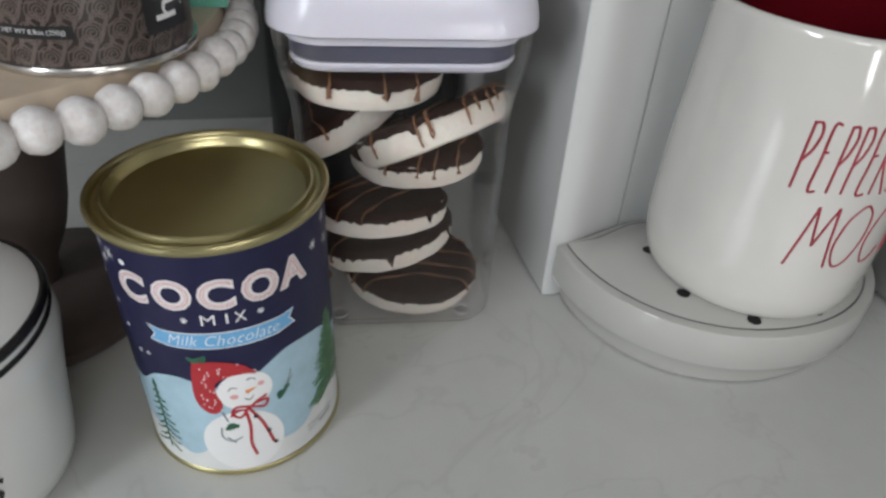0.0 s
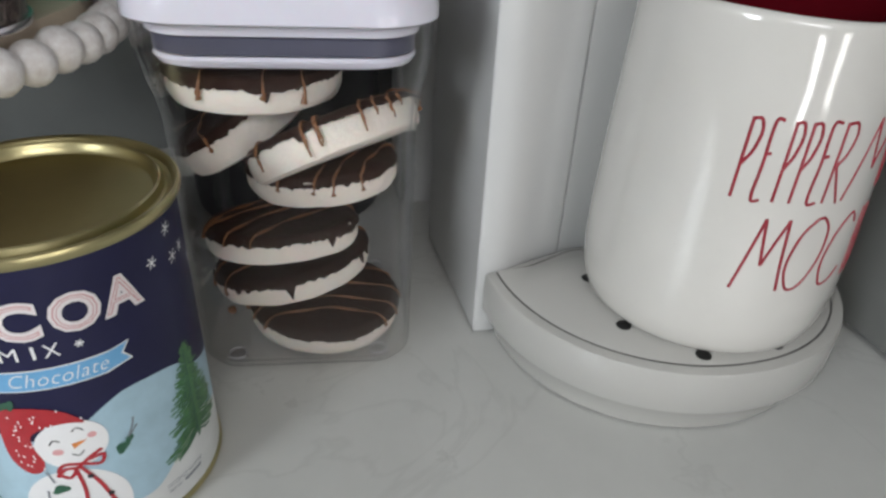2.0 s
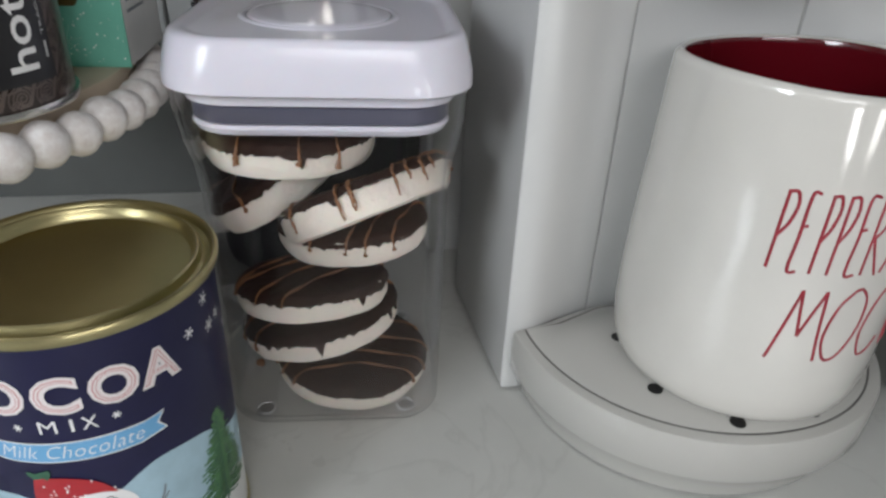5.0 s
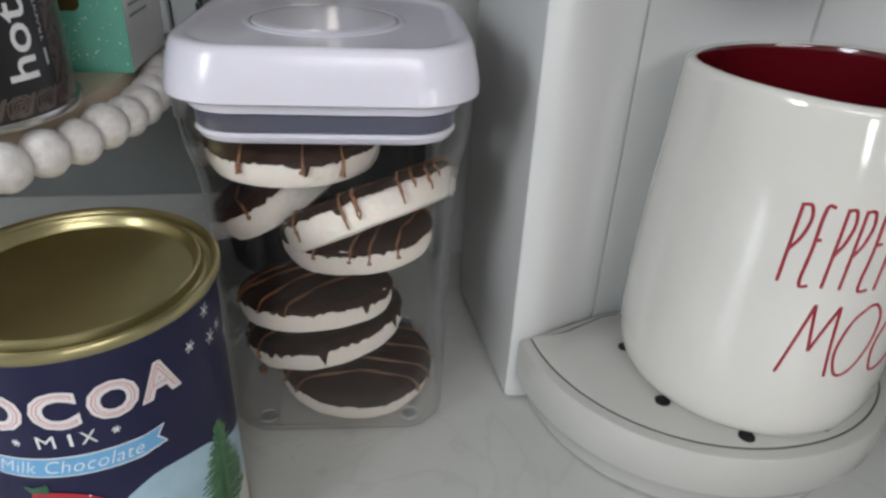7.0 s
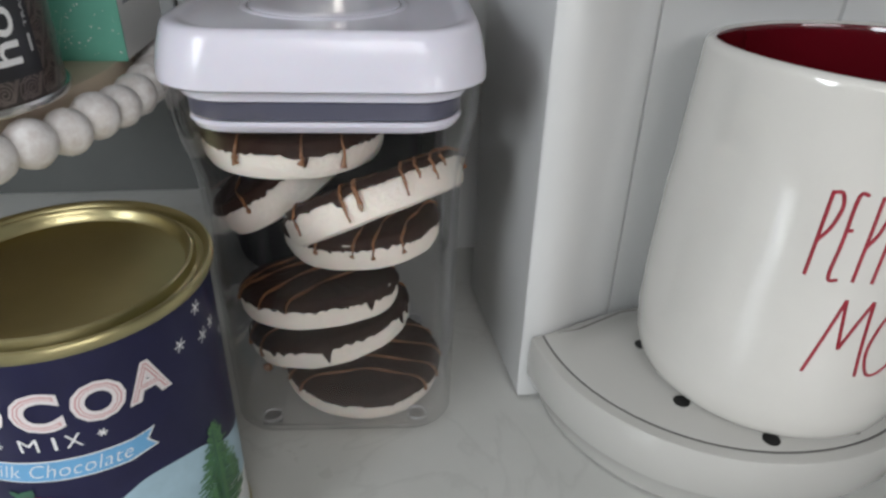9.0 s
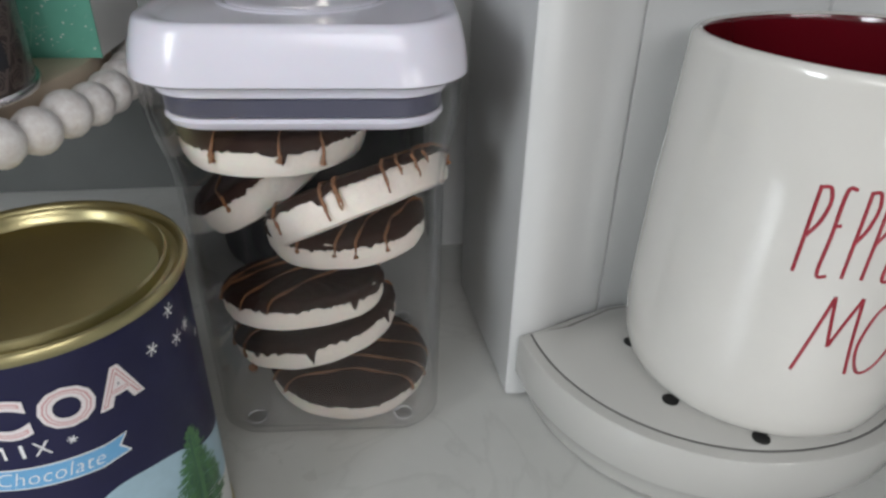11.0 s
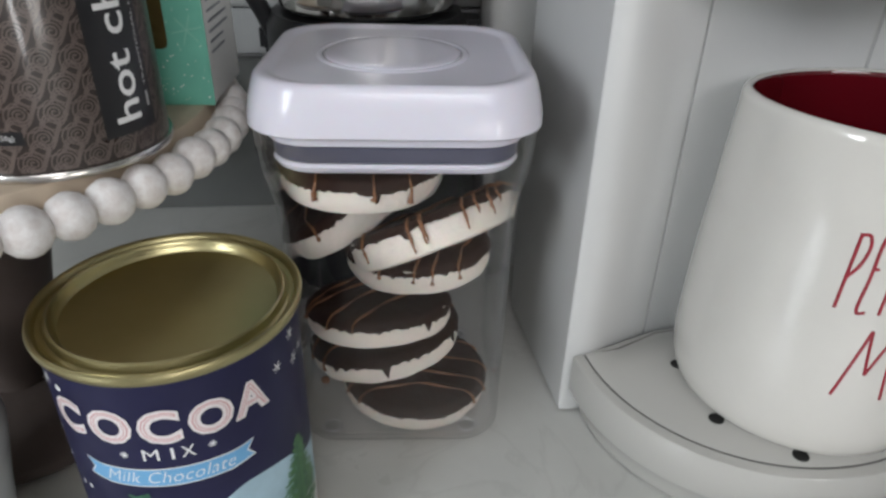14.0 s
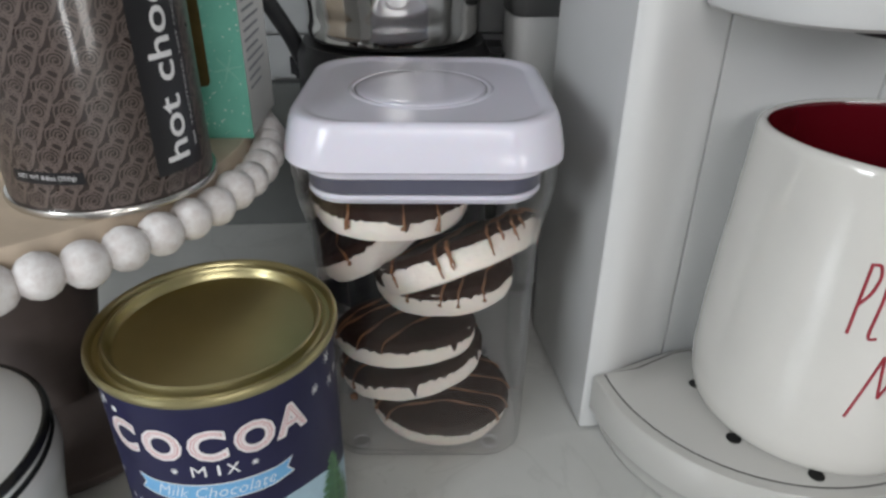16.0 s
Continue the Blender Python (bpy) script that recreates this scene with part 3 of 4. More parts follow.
def cookie(x, y, z, tilt, roll, turn, r, thick, seed, drops, arcs, label, cut=False):
    """A white disc cookie with a chocolate top, drips over the edge and thin caramel lines."""
    rnd = random.Random(seed)
    root = thing("cookie", pose(x, y, z, -tilt, -roll, 0) @ pose(0, 0, 0, 0, 0, turn), label, "cookie", "cookies in the jar")
    h = thick / 2
    prof = [(0.0, -h), (r * 0.90, -h), (r * 0.965, -h * 0.86), (r, -h * 0.45), (r * 1.004, 0.0), (r * 0.998, h * 0.5), (r * 0.975, h * 0.86), (r * 0.93, h), (0.0, h)]
    bm = lathe(prof, 56)
    off = Vector((seed * 1.7, seed * 0.9, 0.3))
    for v in bm.verts:
        k = 1 + 0.018 * noise.noise(v.co * 45 + off) + 0.008 * noise.noise(v.co * 160 + off)
        v.co.x *= k
        v.co.y *= k
        v.co.z += 0.0006 * noise.noise(v.co * 80 + off)
    part("wafer", bm, MERINGUE, root, "white crumbly side and base")
    # chocolate: a skin over the top that runs down unevenly
    n = 200
    drip = []
    for i in range(n):
        a = 2 * math.pi * i / n
        d = 0.0019 + 0.0012 * noise.noise(Vector((math.cos(a) * 4 + seed, math.sin(a) * 4, seed * 0.37))) + 0.0010 * noise.noise(Vector((math.cos(a) * 17 + seed, math.sin(a) * 17, 1.1))) + 0.0010 * noise.noise(Vector((math.cos(a) * 55 + seed, math.sin(a) * 55, 2.3)))
        for da, length in drops:
            u = (math.degrees(a) - da + 180) % 360 - 180
            if abs(u) < 2.4:
                d += length * (1 - (abs(u) / 2.4) ** 2)
        drip.append(max(0.0008, d))
    bm = bmesh.new()
    top = bm.verts.new((0, 0, h + 0.0011))
    rings = []
    for fr, zz in ((0.35, h + 0.0012), (0.7, h + 0.0011), (0.90, h + 0.0009), (0.955, h * 0.99 + 0.0004), (0.993, h * 0.80)):
        rings.append([bm.verts.new((r * fr * math.cos(2 * math.pi * i / n), r * fr * math.sin(2 * math.pi * i / n), zz + 0.0003 * noise.noise(Vector((fr * 9, i * 0.2, seed))))) for i in range(n)])
    rings.append([bm.verts.new((r * 1.024 * math.cos(2 * math.pi * i / n), r * 1.024 * math.sin(2 * math.pi * i / n), h * 0.80 - drip[i] * 0.5)) for i in range(n)])
    rings.append([bm.verts.new((r * 1.026 * math.cos(2 * math.pi * i / n), r * 1.026 * math.sin(2 * math.pi * i / n), h * 0.86 - drip[i])) for i in range(n)])
    rings.append([bm.verts.new((r * 0.99 * math.cos(2 * math.pi * i / n), r * 0.99 * math.sin(2 * math.pi * i / n), h * 0.86 - drip[i] * 1.02)) for i in range(n)])
    for i in range(n):
        bm.faces.new((top, rings[0][i], rings[0][(i + 1) % n]))
    for a, b in zip(rings, rings[1:]):
        for i in range(n):
            bm.faces.new((a[i], b[i], b[(i + 1) % n], a[(i + 1) % n]))
    part("chocolate_top", bm, CHOC, root, "dark chocolate coating with a ragged edge")
    # caramel lines across the top, running a little way over the edge
    for ang, offset, bow, over in arcs:
        a = radians(ang)
        d, s = Vector((math.cos(a), math.sin(a), 0)), Vector((-math.sin(a), math.cos(a), 0))
        half = math.sqrt(max(0.0, 1 - offset * offset)) * r
        line = []
        for i in range(25):
            u = -1 + 2 * i / 24
            p = d * (u * half) + s * (offset * r + bow * r * (1 - u * u) + 0.0006 * math.sin(u * 7 + seed))
            q = p.length
            zz = h + 0.0018 if q < r * 0.9 else h + 0.0018 - (q - r * 0.9) * 0.6
            line.append((p.x, p.y, zz))
        for sgn, lst in ((0, line[:1]), (1, line[-1:])):
            e = Vector(lst[0])
            o = Vector((e.x, e.y, 0)).normalized() * r * 1.032
            sd = Vector((-o.y, o.x, 0)).normalized()
            far = over * (0.40 + 0.6 * rnd.random())
            run = []
            for g in (0.0, 0.35, 0.7, 1.0):
                w = o + sd * 0.0010 * (rnd.random() - 0.5) * (0.4 + g)
                run.append((w.x, w.y, h * 0.55 - far * g))
            line = (run[::-1] + line) if sgn == 0 else (line + run)
        part("caramel_line", tube([line], lambda t: 0.00046 + 0.00022 * math.sin(t * 21 + seed) + 0.00045 * abs(2 * t - 1) ** 8 * (1 + math.sin(t * 60 + seed * 2)), 6), CARAMEL, root, "thin caramel drizzle")
    return root


CK = "white cookie with chocolate top, caramel drizzle"
cookie(-0.0750, 0.0180, 0.0103, 0, -3, 0, 0.0368, 0.0125, 1, ((250, 0.001), (295, 0.001)), ((5, -0.66, 0.20, 0.002), (6, -0.42, 0.22, 0.002), (10, -0.12, 0.26, 0.002), (14, 0.25, 0.28, 0.002), (24, 0.6, 0.2, 0.001)), CK + ", lying flat")
cookie(-0.0900, 0.0226, 0.0322, 8, 10.2, 0, 0.0378, 0.0125, 2, ((238, 0.0025), (247, 0.002), (277, 0.0065), (301, 0.001), (338, 0.005), (350, 0.003)), ((35, -0.2, 0.2, 0.004), (50, 0.4, 0.2, 0.004)), CK + " and long drips")
cookie(-0.0918, 0.0110, 0.0568, 12, 2.2, 0, 0.0345, 0.0118, 3, ((276, 0.001), (315, 0.004), (322, 0.001)), ((52, -0.42, 0.12, 0.001), (55, 0.0, 0.15, 0.001), (50, 0.4, 0.1, 0.001), (60, 0.62, 0.1, 0.002)), CK + ", tipped back")
cookie(-0.0732, 0.0226, 0.0830, 4.2, 3, 0, 0.0340, 0.0130, 4, ((292, 0.001),), ((70, -0.33, 0.08, 0.004), (70, -0.54, 0.08, 0.005), (70, -0.80, 0.06, 0.006), (74, 0.2, 0.1, 0.002)), CK + ", mid-pile")
cookie(-0.0660, 0.0112, 0.1018, 22.4, 24, 0, 0.0382, 0.0148, 5, ((264, 0.003),), ((82, 0.55, 0.05, 0.009), (84, -0.03, 0.05, 0.0095), (88, -0.10, 0.05, 0.008), (86, -0.15, 0.05, 0.006), (80, -0.66, 0.04, 0.008), (84, -0.73, 0.04, 0.005), (78, -0.90, 0.02, 0.007), (80, -0.95, 0.02, 0.004)), CK + ", leaning steeply")
cookie(-0.1083, 0.0348, 0.1022, 0.7, 33.9, 20, 0.0338, 0.0165, 6, ((240, 0.001),), ((80, 0.4, 0.1, 0.003),), CK + ", wedged sideways")
cookie(-0.0974, 0.0125, 0.1296, 1, 0, 0, 0.0350, 0.0133, 7, ((285, 0.0045),), ((82, 0.30, 0.05, 0.007), (86, 0.36, 0.03, 0.004), (88, -0.27, 0.03, 0.003), (86, -0.68, 0.05, 0.008), (40, 0.62, 0.05, 0.002)), CK + ", uppermost")


def crumb():
    bm = bmesh.new()
    bmesh.ops.create_icosphere(bm, subdivisions=2, radius=0.0024)
    for v in bm.verts:
        v.co *= 1 + 0.35 * noise.noise(v.co * 500)
        v.co.z *= 0.75
    ob = part("cookie_crumb", bm, CARAMEL, None, m=pose(-0.1222, 0.0170, 0.0058))
    tagged(ob, "small caramel crumb on the bottom of the jar", "crumb")


crumb()


# ---- cocoa tin ----
TR = 0.0411          # radius of the printed wall


def tin_u(deg):
    """Length along the printed wall from angle -90 degrees."""
    return TR * radians(deg + 90)


def snowflake(deg, z, r, arms=6):
    x = tin_u(deg)
    return [[(x - r * math.cos(math.pi * k / (arms / 2)), z - r * math.sin(math.pi * k / (arms / 2))), (x + r * math.cos(math.pi * k / (arms / 2)), z + r * math.sin(math.pi * k / (arms / 2)))] for k in range(arms // 2)]


def cocoa_tin():
    root = thing("cocoa_tin", pose(-0.1534, -0.0712, 0), "navy cocoa tin with gold lid and printed snow scene", "tin")
    part("tin_wall", lathe([(0.0, 0.0030), (TR - 0.0008, 0.0030), (TR, 0.0036), (TR, 0.1146), (TR - 0.0006, 0.1152), (TR - 0.0016, 0.1148), (TR - 0.0020, 0.1080), (0.0, 0.1080)], 128), NAVY, root, "navy printed wall")
    part("bottom_rim", lathe([(0.0383, 0.0008), (0.0403, 0.0), (0.0415, 0.0004), (0.0420, 0.0014), (0.0419, 0.0026), (0.0413, 0.0034), (0.0388, 0.0034)], 96, True), GOLD, root, "rolled gold bottom rim")
    lid = part("lid", lathe([(0.0412, 0.1150), (0.0426, 0.1153), (0.0432, 0.1164), (0.0434, 0.1177), (0.0431, 0.1188), (0.0424, 0.1192), (0.0416, 0.1188), (0.0411, 0.1178),
                             (0.0404, 0.1166), (0.0392, 0.1162), (0.0383, 0.1166), (0.0379, 0.1178), (0.0375, 0.1190), (0.0368, 0.1194), (0.0362, 0.1189), (0.0358, 0.1178), (0.0353, 0.1158), (0.0346, 0.1150),
                             (0.0325, 0.1147), (0.0, 0.1145)], 128), GOLD, root, "gold metal press-in lid")

    def ink(name, bm, material, level, label=""):
        ob = part(name, wrap(bm, TR, 0.00008 + 0.00006 * level), material, root, label, smooth=True)
        if name in ("snowflake_print", "dots_print", "twig_print", "small_print", "tree_print", "dot_print", "button_print", "mitten_print", "leaf_print"):
            tagged(ob, kind="stuff")

    # hills and snow
    hill = [(-230, 0.046), (-180, 0.052), (-150, 0.047), (-136, 0.0475), (-124, 0.0545), (-110, 0.0575), (-100, 0.0560), (-88, 0.053), (-78, 0.053), (-66, 0.0580), (-58, 0.0618), (-49, 0.0645), (-36, 0.0640), (-22, 0.0610), (-8, 0.0535), (30, 0.046), (80, 0.05), (129.9, 0.046)]
    top = smooth_line([(tin_u(d), z, 0) for d, z in hill], 6)
    ink("hill_print", poly_flat([[(a.x, a.y), (b.x, b.y), (b.x, 0.0036), (a.x, 0.0036)][::-1] for a, b in zip(top, top[1:])]), SNOWBLUE, 0, "pale blue snowy hills")
    low = smooth_line([(tin_u(d), z, 0) for d, z in ((-230, 0.02), (-150, 0.022), (-128, 0.020), (-110, 0.012), (-90, 0.022), (-70, 0.018), (-48, 0.016), (-30, 0.026), (-12, 0.034), (20, 0.024), (129.9, 0.02))], 6)
    ink("snow_print", poly_flat([[(a.x, a.y), (b.x, b.y), (b.x, 0.0036), (a.x, 0.0036)][::-1] for a, b in zip(low, low[1:])]), SNOW, 1, "white snow along the bottom")
    # trees
    def tree(deg, z0, z1, w, dense, seed, material):
        rnd = random.Random(seed)
        x = tin_u(deg)
        lines = []
        for k in range(dense):
            f = (k + 0.5) / dense
            z = z1 - (z1 - z0) * f * 0.93
            for s in (-1, 1):
                l = w * (0.10 + 0.90 * f ** 0.8) * (0.55 + 0.6 * rnd.random())
                lines.append([(x, z), (x + s * l * 0.55, z - 0.0012 - 0.002 * f), (x + s * l, z - 0.0012 - 0.004 * f + 0.001 * rnd.random())])
        bm = strip_flat([[(x, z1), (x + 0.0003, (z0 + z1) / 2), (x, z0)]], 0.0011)
        other = strip_flat(lines, 0.0008 if dense > 12 else 0.0011)
        me = bpy.data.meshes.new("tmp")
        other.to_mesh(me)
        bm.from_mesh(me)
        other.free()
        bpy.data.meshes.remove(me)
        ink("tree_print", bm, material, 3, "green fir tree")
    tree(-127.0, 0.0100, 0.0505, 0.0088, 10, 3, PINE)
    tree(-15.5, 0.0240, 0.0665, 0.0160, 64, 5, LEAF)
    tree(-16.5, 0.0230, 0.0640, 0.0135, 34, 9, PINE)
    tree(-160, 0.018, 0.056, 0.009, 9, 4, PINE)
    # a snowy figure in a red cap, as plain shapes
    ink("snow_figure_print", poly_flat([disc_flat(tin_u(-79.5), 0.0215, 0.0160, 0.0178, 40), ]), WHITEPRINT, 3)
    ink("snow_figure_print", poly_flat([disc_flat(tin_u(-74.5), 0.0500, 0.0104, 0.0100, 32, 0.3)]), WHITEPRINT, 4)
    cap = [(-98.2, 0.0665), (-91, 0.0672), (-82, 0.0665), (-74, 0.0640), (-69, 0.0602), (-67.5, 0.0580), (-73, 0.0592), (-81, 0.0588), (-88.5, 0.0558), (-89, 0.0500), (-87, 0.0445), (-89, 0.0402), (-94, 0.0392), (-99, 0.0430), (-101, 0.0500), (-100, 0.060)]
    capline = [(p.x, p.y) for p in smooth_line([(tin_u(d), z, 0) for d, z in cap + cap[:1]], 4)[:-1]]
    ink("red_cap_print", poly_flat([capline]), REDPRINT, 5, "red cap with white dots")
    rnd = random.Random(8)
    dots = []
    for k in range(70):
        d, z = -97 + 30 * rnd.random(), 0.041 + 0.025 * rnd.random()
        if (d < -87 and z < 0.064) or (d >= -87 and z > 0.0585 and z < 0.0648):
            dots.append(disc_flat(tin_u(d), z, 0.0003, 0.0005, 8))
    ink("dots_print", poly_flat(dots), WHITEPRINT, 6)
    ink("nose_print", poly_flat([[(tin_u(-74), 0.0482), (tin_u(-68), 0.0512), (tin_u(-74.5), 0.0505)]]), ORANGE, 6)
    smile = [[(-83, 0.0512), (-81, 0.0530), (-78.5, 0.0522)], [(-73, 0.0555), (-71, 0.0566), (-68.5, 0.0552)], [(-75.5, 0.0462), (-73, 0.0452), (-70.5, 0.0468)]]
    ink("face_line_print", strip_flat([[(p.x, p.y) for p in smooth_line([(tin_u(d), z, 0) for d, z in q], 5)] for q in smile], 0.0004), BLACKPRINT, 6)
    ink("cheek_print", poly_flat([disc_flat(tin_u(-80.5), 0.0478, 0.0016, 0.0013, 14), disc_flat(tin_u(-66), 0.0523, 0.0013, 0.0012, 14)]), BLUSH, 5)
    ink("leaf_print", poly_flat([disc_flat(tin_u(-95), 0.0682, 0.0030, 0.0012, 10, 0.5), disc_flat(tin_u(-98), 0.0680, 0.0022, 0.0010, 10, -0.6), disc_flat(tin_u(-92), 0.0685, 0.0022, 0.0010, 10, 1.3)]), PINE, 6)
    scarf = [[(-84, 0.0370), (-80, 0.0400), (-75, 0.0400), (-70, 0.0430), (-64, 0.0455)], [(-75, 0.0400), (-79, 0.0360), (-83, 0.0385), (-80, 0.0420), (-72, 0.0410)], [(-72, 0.0410), (-66, 0.0395), (-64, 0.0430), (-70, 0.0425)],
             [(-74, 0.0400), (-69, 0.0320), (-66, 0.0240), (-64, 0.0170)], [(-76, 0.0395), (-75, 0.030), (-76, 0.020), (-74, 0.0120)]]
    ink("scarf_print", strip_flat([[(p.x, p.y) for p in smooth_line([(tin_u(d), z, 0) for d, z in s], 5)] for s in scarf], 0.0012), REDPRINT, 7, "red ribbon scarf")
    ink("button_print", poly_flat([disc_flat(tin_u(d), z, 0.0010, 0.0010, 14) for d, z in ((-71.4, 0.0350), (-65.7, 0.0248), (-62.9, 0.0165))]), BLACKPRINT, 8)
    ink("mitten_print", poly_flat([disc_flat(tin_u(-84.5), 0.0312, 0.0028, 0.0018, 14, 0.4, 0.2), disc_flat(tin_u(-56), 0.0425, 0.0026, 0.0018, 14, 0.8, 0.2), disc_flat(tin_u(-52.5), 0.0450, 0.0016, 0.0012, 10, 0.8)]), PINE, 7)
    arms = [[(-88, 0.0400), (-86, 0.0345)], [(-90, 0.0310), (-90.5, 0.0255), (-86, 0.0225), (-80, 0.0245)], [(-53, 0.0455), (-50, 0.0500), (-49, 0.0530)], [(-52, 0.0462), (-48, 0.0495)], [(-88, 0.0250), (-84, 0.0215)]]
    ink("twig_print", strip_flat([[(p.x, p.y) for p in smooth_line([(tin_u(d), z, 0) for d, z in s], 5)] for s in arms], 0.0006), GREYPRINT, 7)
    # lettering
    for ch, deg, w in (("C", -121.8, 0.0124), ("O", -100.5, 0.0142), ("C", -79.8, 0.0126), ("O", -58.7, 0.0138), ("A", -40.4, 0.0128)):
        z0, h = (0.0920, 0.0128)
        if ch != "A":
            z0, h = 0.0914, 0.0134
        for level, off, material, shrink in ((4, 0.055, PINKWHITE, 1.0), (5, -0.012, ROSE, 0.86), (6, -0.032, PINKWHITE, 0.80)):
            bm = text_flat(ch, 1.0, off)
            ink("letter_print" if level == 4 else "letter_inline_print", fit_flat(bm, tin_u(deg), z0 + h * (1 - shrink) / 2, w * (1 - (1 - shrink) * 1.05), h * shrink), material, level, "blush white letter" if level == 4 else "")
    for ch, deg, w in (("M", -85.7, 0.0048), ("I", -76.8, 0.0009), ("X", -70.4, 0.0042)):
        ink("letter_print", fit_flat(text_flat(ch, 1.0, 0.0), tin_u(deg), 0.0849, w, 0.0046), WHITEPRINT, 4, "white letter")
    stars = []
    for d, z, r in ((-97, 0.0870, 0.0013), (-60.5, 0.0872, 0.0013), (-11.0, 0.1092, 0.0024), (-24, 0.1022, 0.0021), (-9.5, 0.0985, 0.0026), (-1, 0.0990, 0.0022), (-134, 0.1080, 0.0026), (-141, 0.1040, 0.0022), (-143, 0.110, 0.0018), (-136, 0.0750, 0.0011), (-130, 0.0650, 0.0011), (-124, 0.0655, 0.0011), (-140, 0.085, 0.0012), (10, 0.090, 0.0018), (25, 0.104, 0.0018), (20, 0.08, 0.0012), (60, 0.095, 0.0018), (100, 0.1, 0.0016), (-170, 0.1, 0.0018), (-150, 0.095, 0.0016)):
        stars += snowflake(d, z, r)
    ink("snowflake_print", strip_flat(stars, 0.00045), WHITEPRINT, 2, "small white snowflakes")
    ink("dot_print", poly_flat([disc_flat(tin_u(-124.6), 0.1072, 0.0014, 0.0012, 14), disc_flat(tin_u(-129), 0.0990, 0.0006, 0.0006, 10)]), WHITEPRINT, 2)
    # banner
    def ban(inset):
        e = inset
        a, b = tin_u(-118.5) + e * 1.6, tin_u(-42.3) - e * 1.6
        z0, z1 = 0.0735 + e, 0.0812 - e
        return [(a, 0.0748 + e), (a + 0.005, 0.0740 + e), (a + 0.008, z0), (b - 0.008, z0), (b - 0.005, 0.0742 + e), (b, 0.0750 + e), (b - 0.0024, 0.0785), (b, 0.0822 - e), (b - 0.006, 0.0812 - e), (b - 0.009, z1), (a + 0.009, z1), (a + 0.006, 0.0812 - e), (a, 0.0822 - e), (a + 0.0024, 0.0785)]
    ink("banner_edge_print", poly_flat([ban(0.0)]), WHITEPRINT, 3)
    ink("banner_print", poly_flat([ban(0.00045)]), BANNER, 4, "light blue ribbon banner")
    ink("banner_lettering", fit_flat(text_flat("Milk Chocolate", 1.0, -0.012, 1.05, 0.34), tin_u(-80), 0.0752, 0.0400, 0.0048), WHITEPRINT, 5, "white slanted lettering")
    ink("lettering", fit_flat(text_flat("NATURALLY FLAVORED", 1.0, 0.0), tin_u(-30), 0.0128, 0.0165, 0.0017), GREYPRINT, 3, "small grey lettering")
    ink("lettering", fit_flat(text_flat("NET WT", 1.0, 0.0), tin_u(-37.5), 0.0100, 0.0055, 0.0017), GREYPRINT, 3, "small grey lettering")
    ink("small_print", strip_flat([[(tin_u(-32), 0.0109), (tin_u(-20), 0.0109)]], 0.0013), GREYPRINT, 3)
    return root


cocoa_tin()


# ---- beaded tray on a stand, with what stands on it ----
SX, SY, STOP = -0.2740, 0.0030, 0.1570


def beaded_stand():
    root = thing("beaded_stand", pose(SX, SY, 0), "round wooden stand edged with whitewashed wooden beads", "stand")
    part("tray_board", lathe([(0.0, 0.1400), (0.108, 0.1400), (0.1125, 0.1412), (0.1140, 0.1440), (0.1140, 0.1540), (0.1128, 0.1565), (0.1110, STOP), (0.0, STOP)], 128), PALEWOOD, root, "pale wooden round board")
    part("stem", lathe([(0.0, 0.0165), (0.012, 0.0165), (0.0125, 0.024), (0.014, 0.030), (0.018, 0.038), (0.0225, 0.048), (0.0265, 0.062), (0.0300, 0.080), (0.034, 0.100), (0.040, 0.120), (0.047, 0.133), (0.050, 0.1398), (0.0, 0.1398)], 72), STEMWOOD, root, "taupe turned wooden stem")
    part("base_plate", lathe([(0.0, 0.0), (0.0585, 0.0), (0.0605, 0.0014), (0.0610, 0.0040), (0.0605, 0.0066), (0.0580, 0.0084), (0.030, 0.0120), (0.016, 0.0164), (0.0, 0.0164)], 96), STEMWOOD, root, "round taupe wooden base")
    rnd = random.Random(11)
    count = 57
    bm = lathe([(0.0014, -0.0070), (0.0042, -0.0067), (0.0066, -0.0046), (0.0078, -0.0018), (0.0081, 0.0), (0.0078, 0.0018), (0.0066, 0.0046), (0.0042, 0.0067), (0.0014, 0.0070)], 24)
    for v in bm.verts:
        v.co *= 1 + 0.02 * noise.noise(v.co * 300)
    first = None
    for k in range(count):
        a = 2 * math.pi * k / count + radians(-38.1)
        m = pose(0.1210 * math.cos(a), 0.1210 * math.sin(a), 0.1475 + 0.0006 * rnd.uniform(-1, 1)) @ pose(0, 0, 0, 90, 0, math.degrees(a)) @ pose(0, 0, 0, rnd.uniform(-4, 4), 0, rnd.uniform(0, 360)) @ Matrix.Diagonal((rnd.uniform(0.95, 1.03),) * 3 + (1,))
        if first is None:
            first = part("bead", bm, BEADWOOD, root, "whitewashed wooden bead", m=m)
        else:
            ob = part("bead", first.data, BEADWOOD, root, "", m=m)
    ring = [(0.1210 * math.cos(2 * math.pi * i / 140), 0.1210 * math.sin(2 * math.pi * i / 140), 0.1475) for i in range(141)]
    part("cord", tube([ring], 0.0008, 5), STEMWOOD, root, "thin brown cord through the beads")
    return root


beaded_stand()


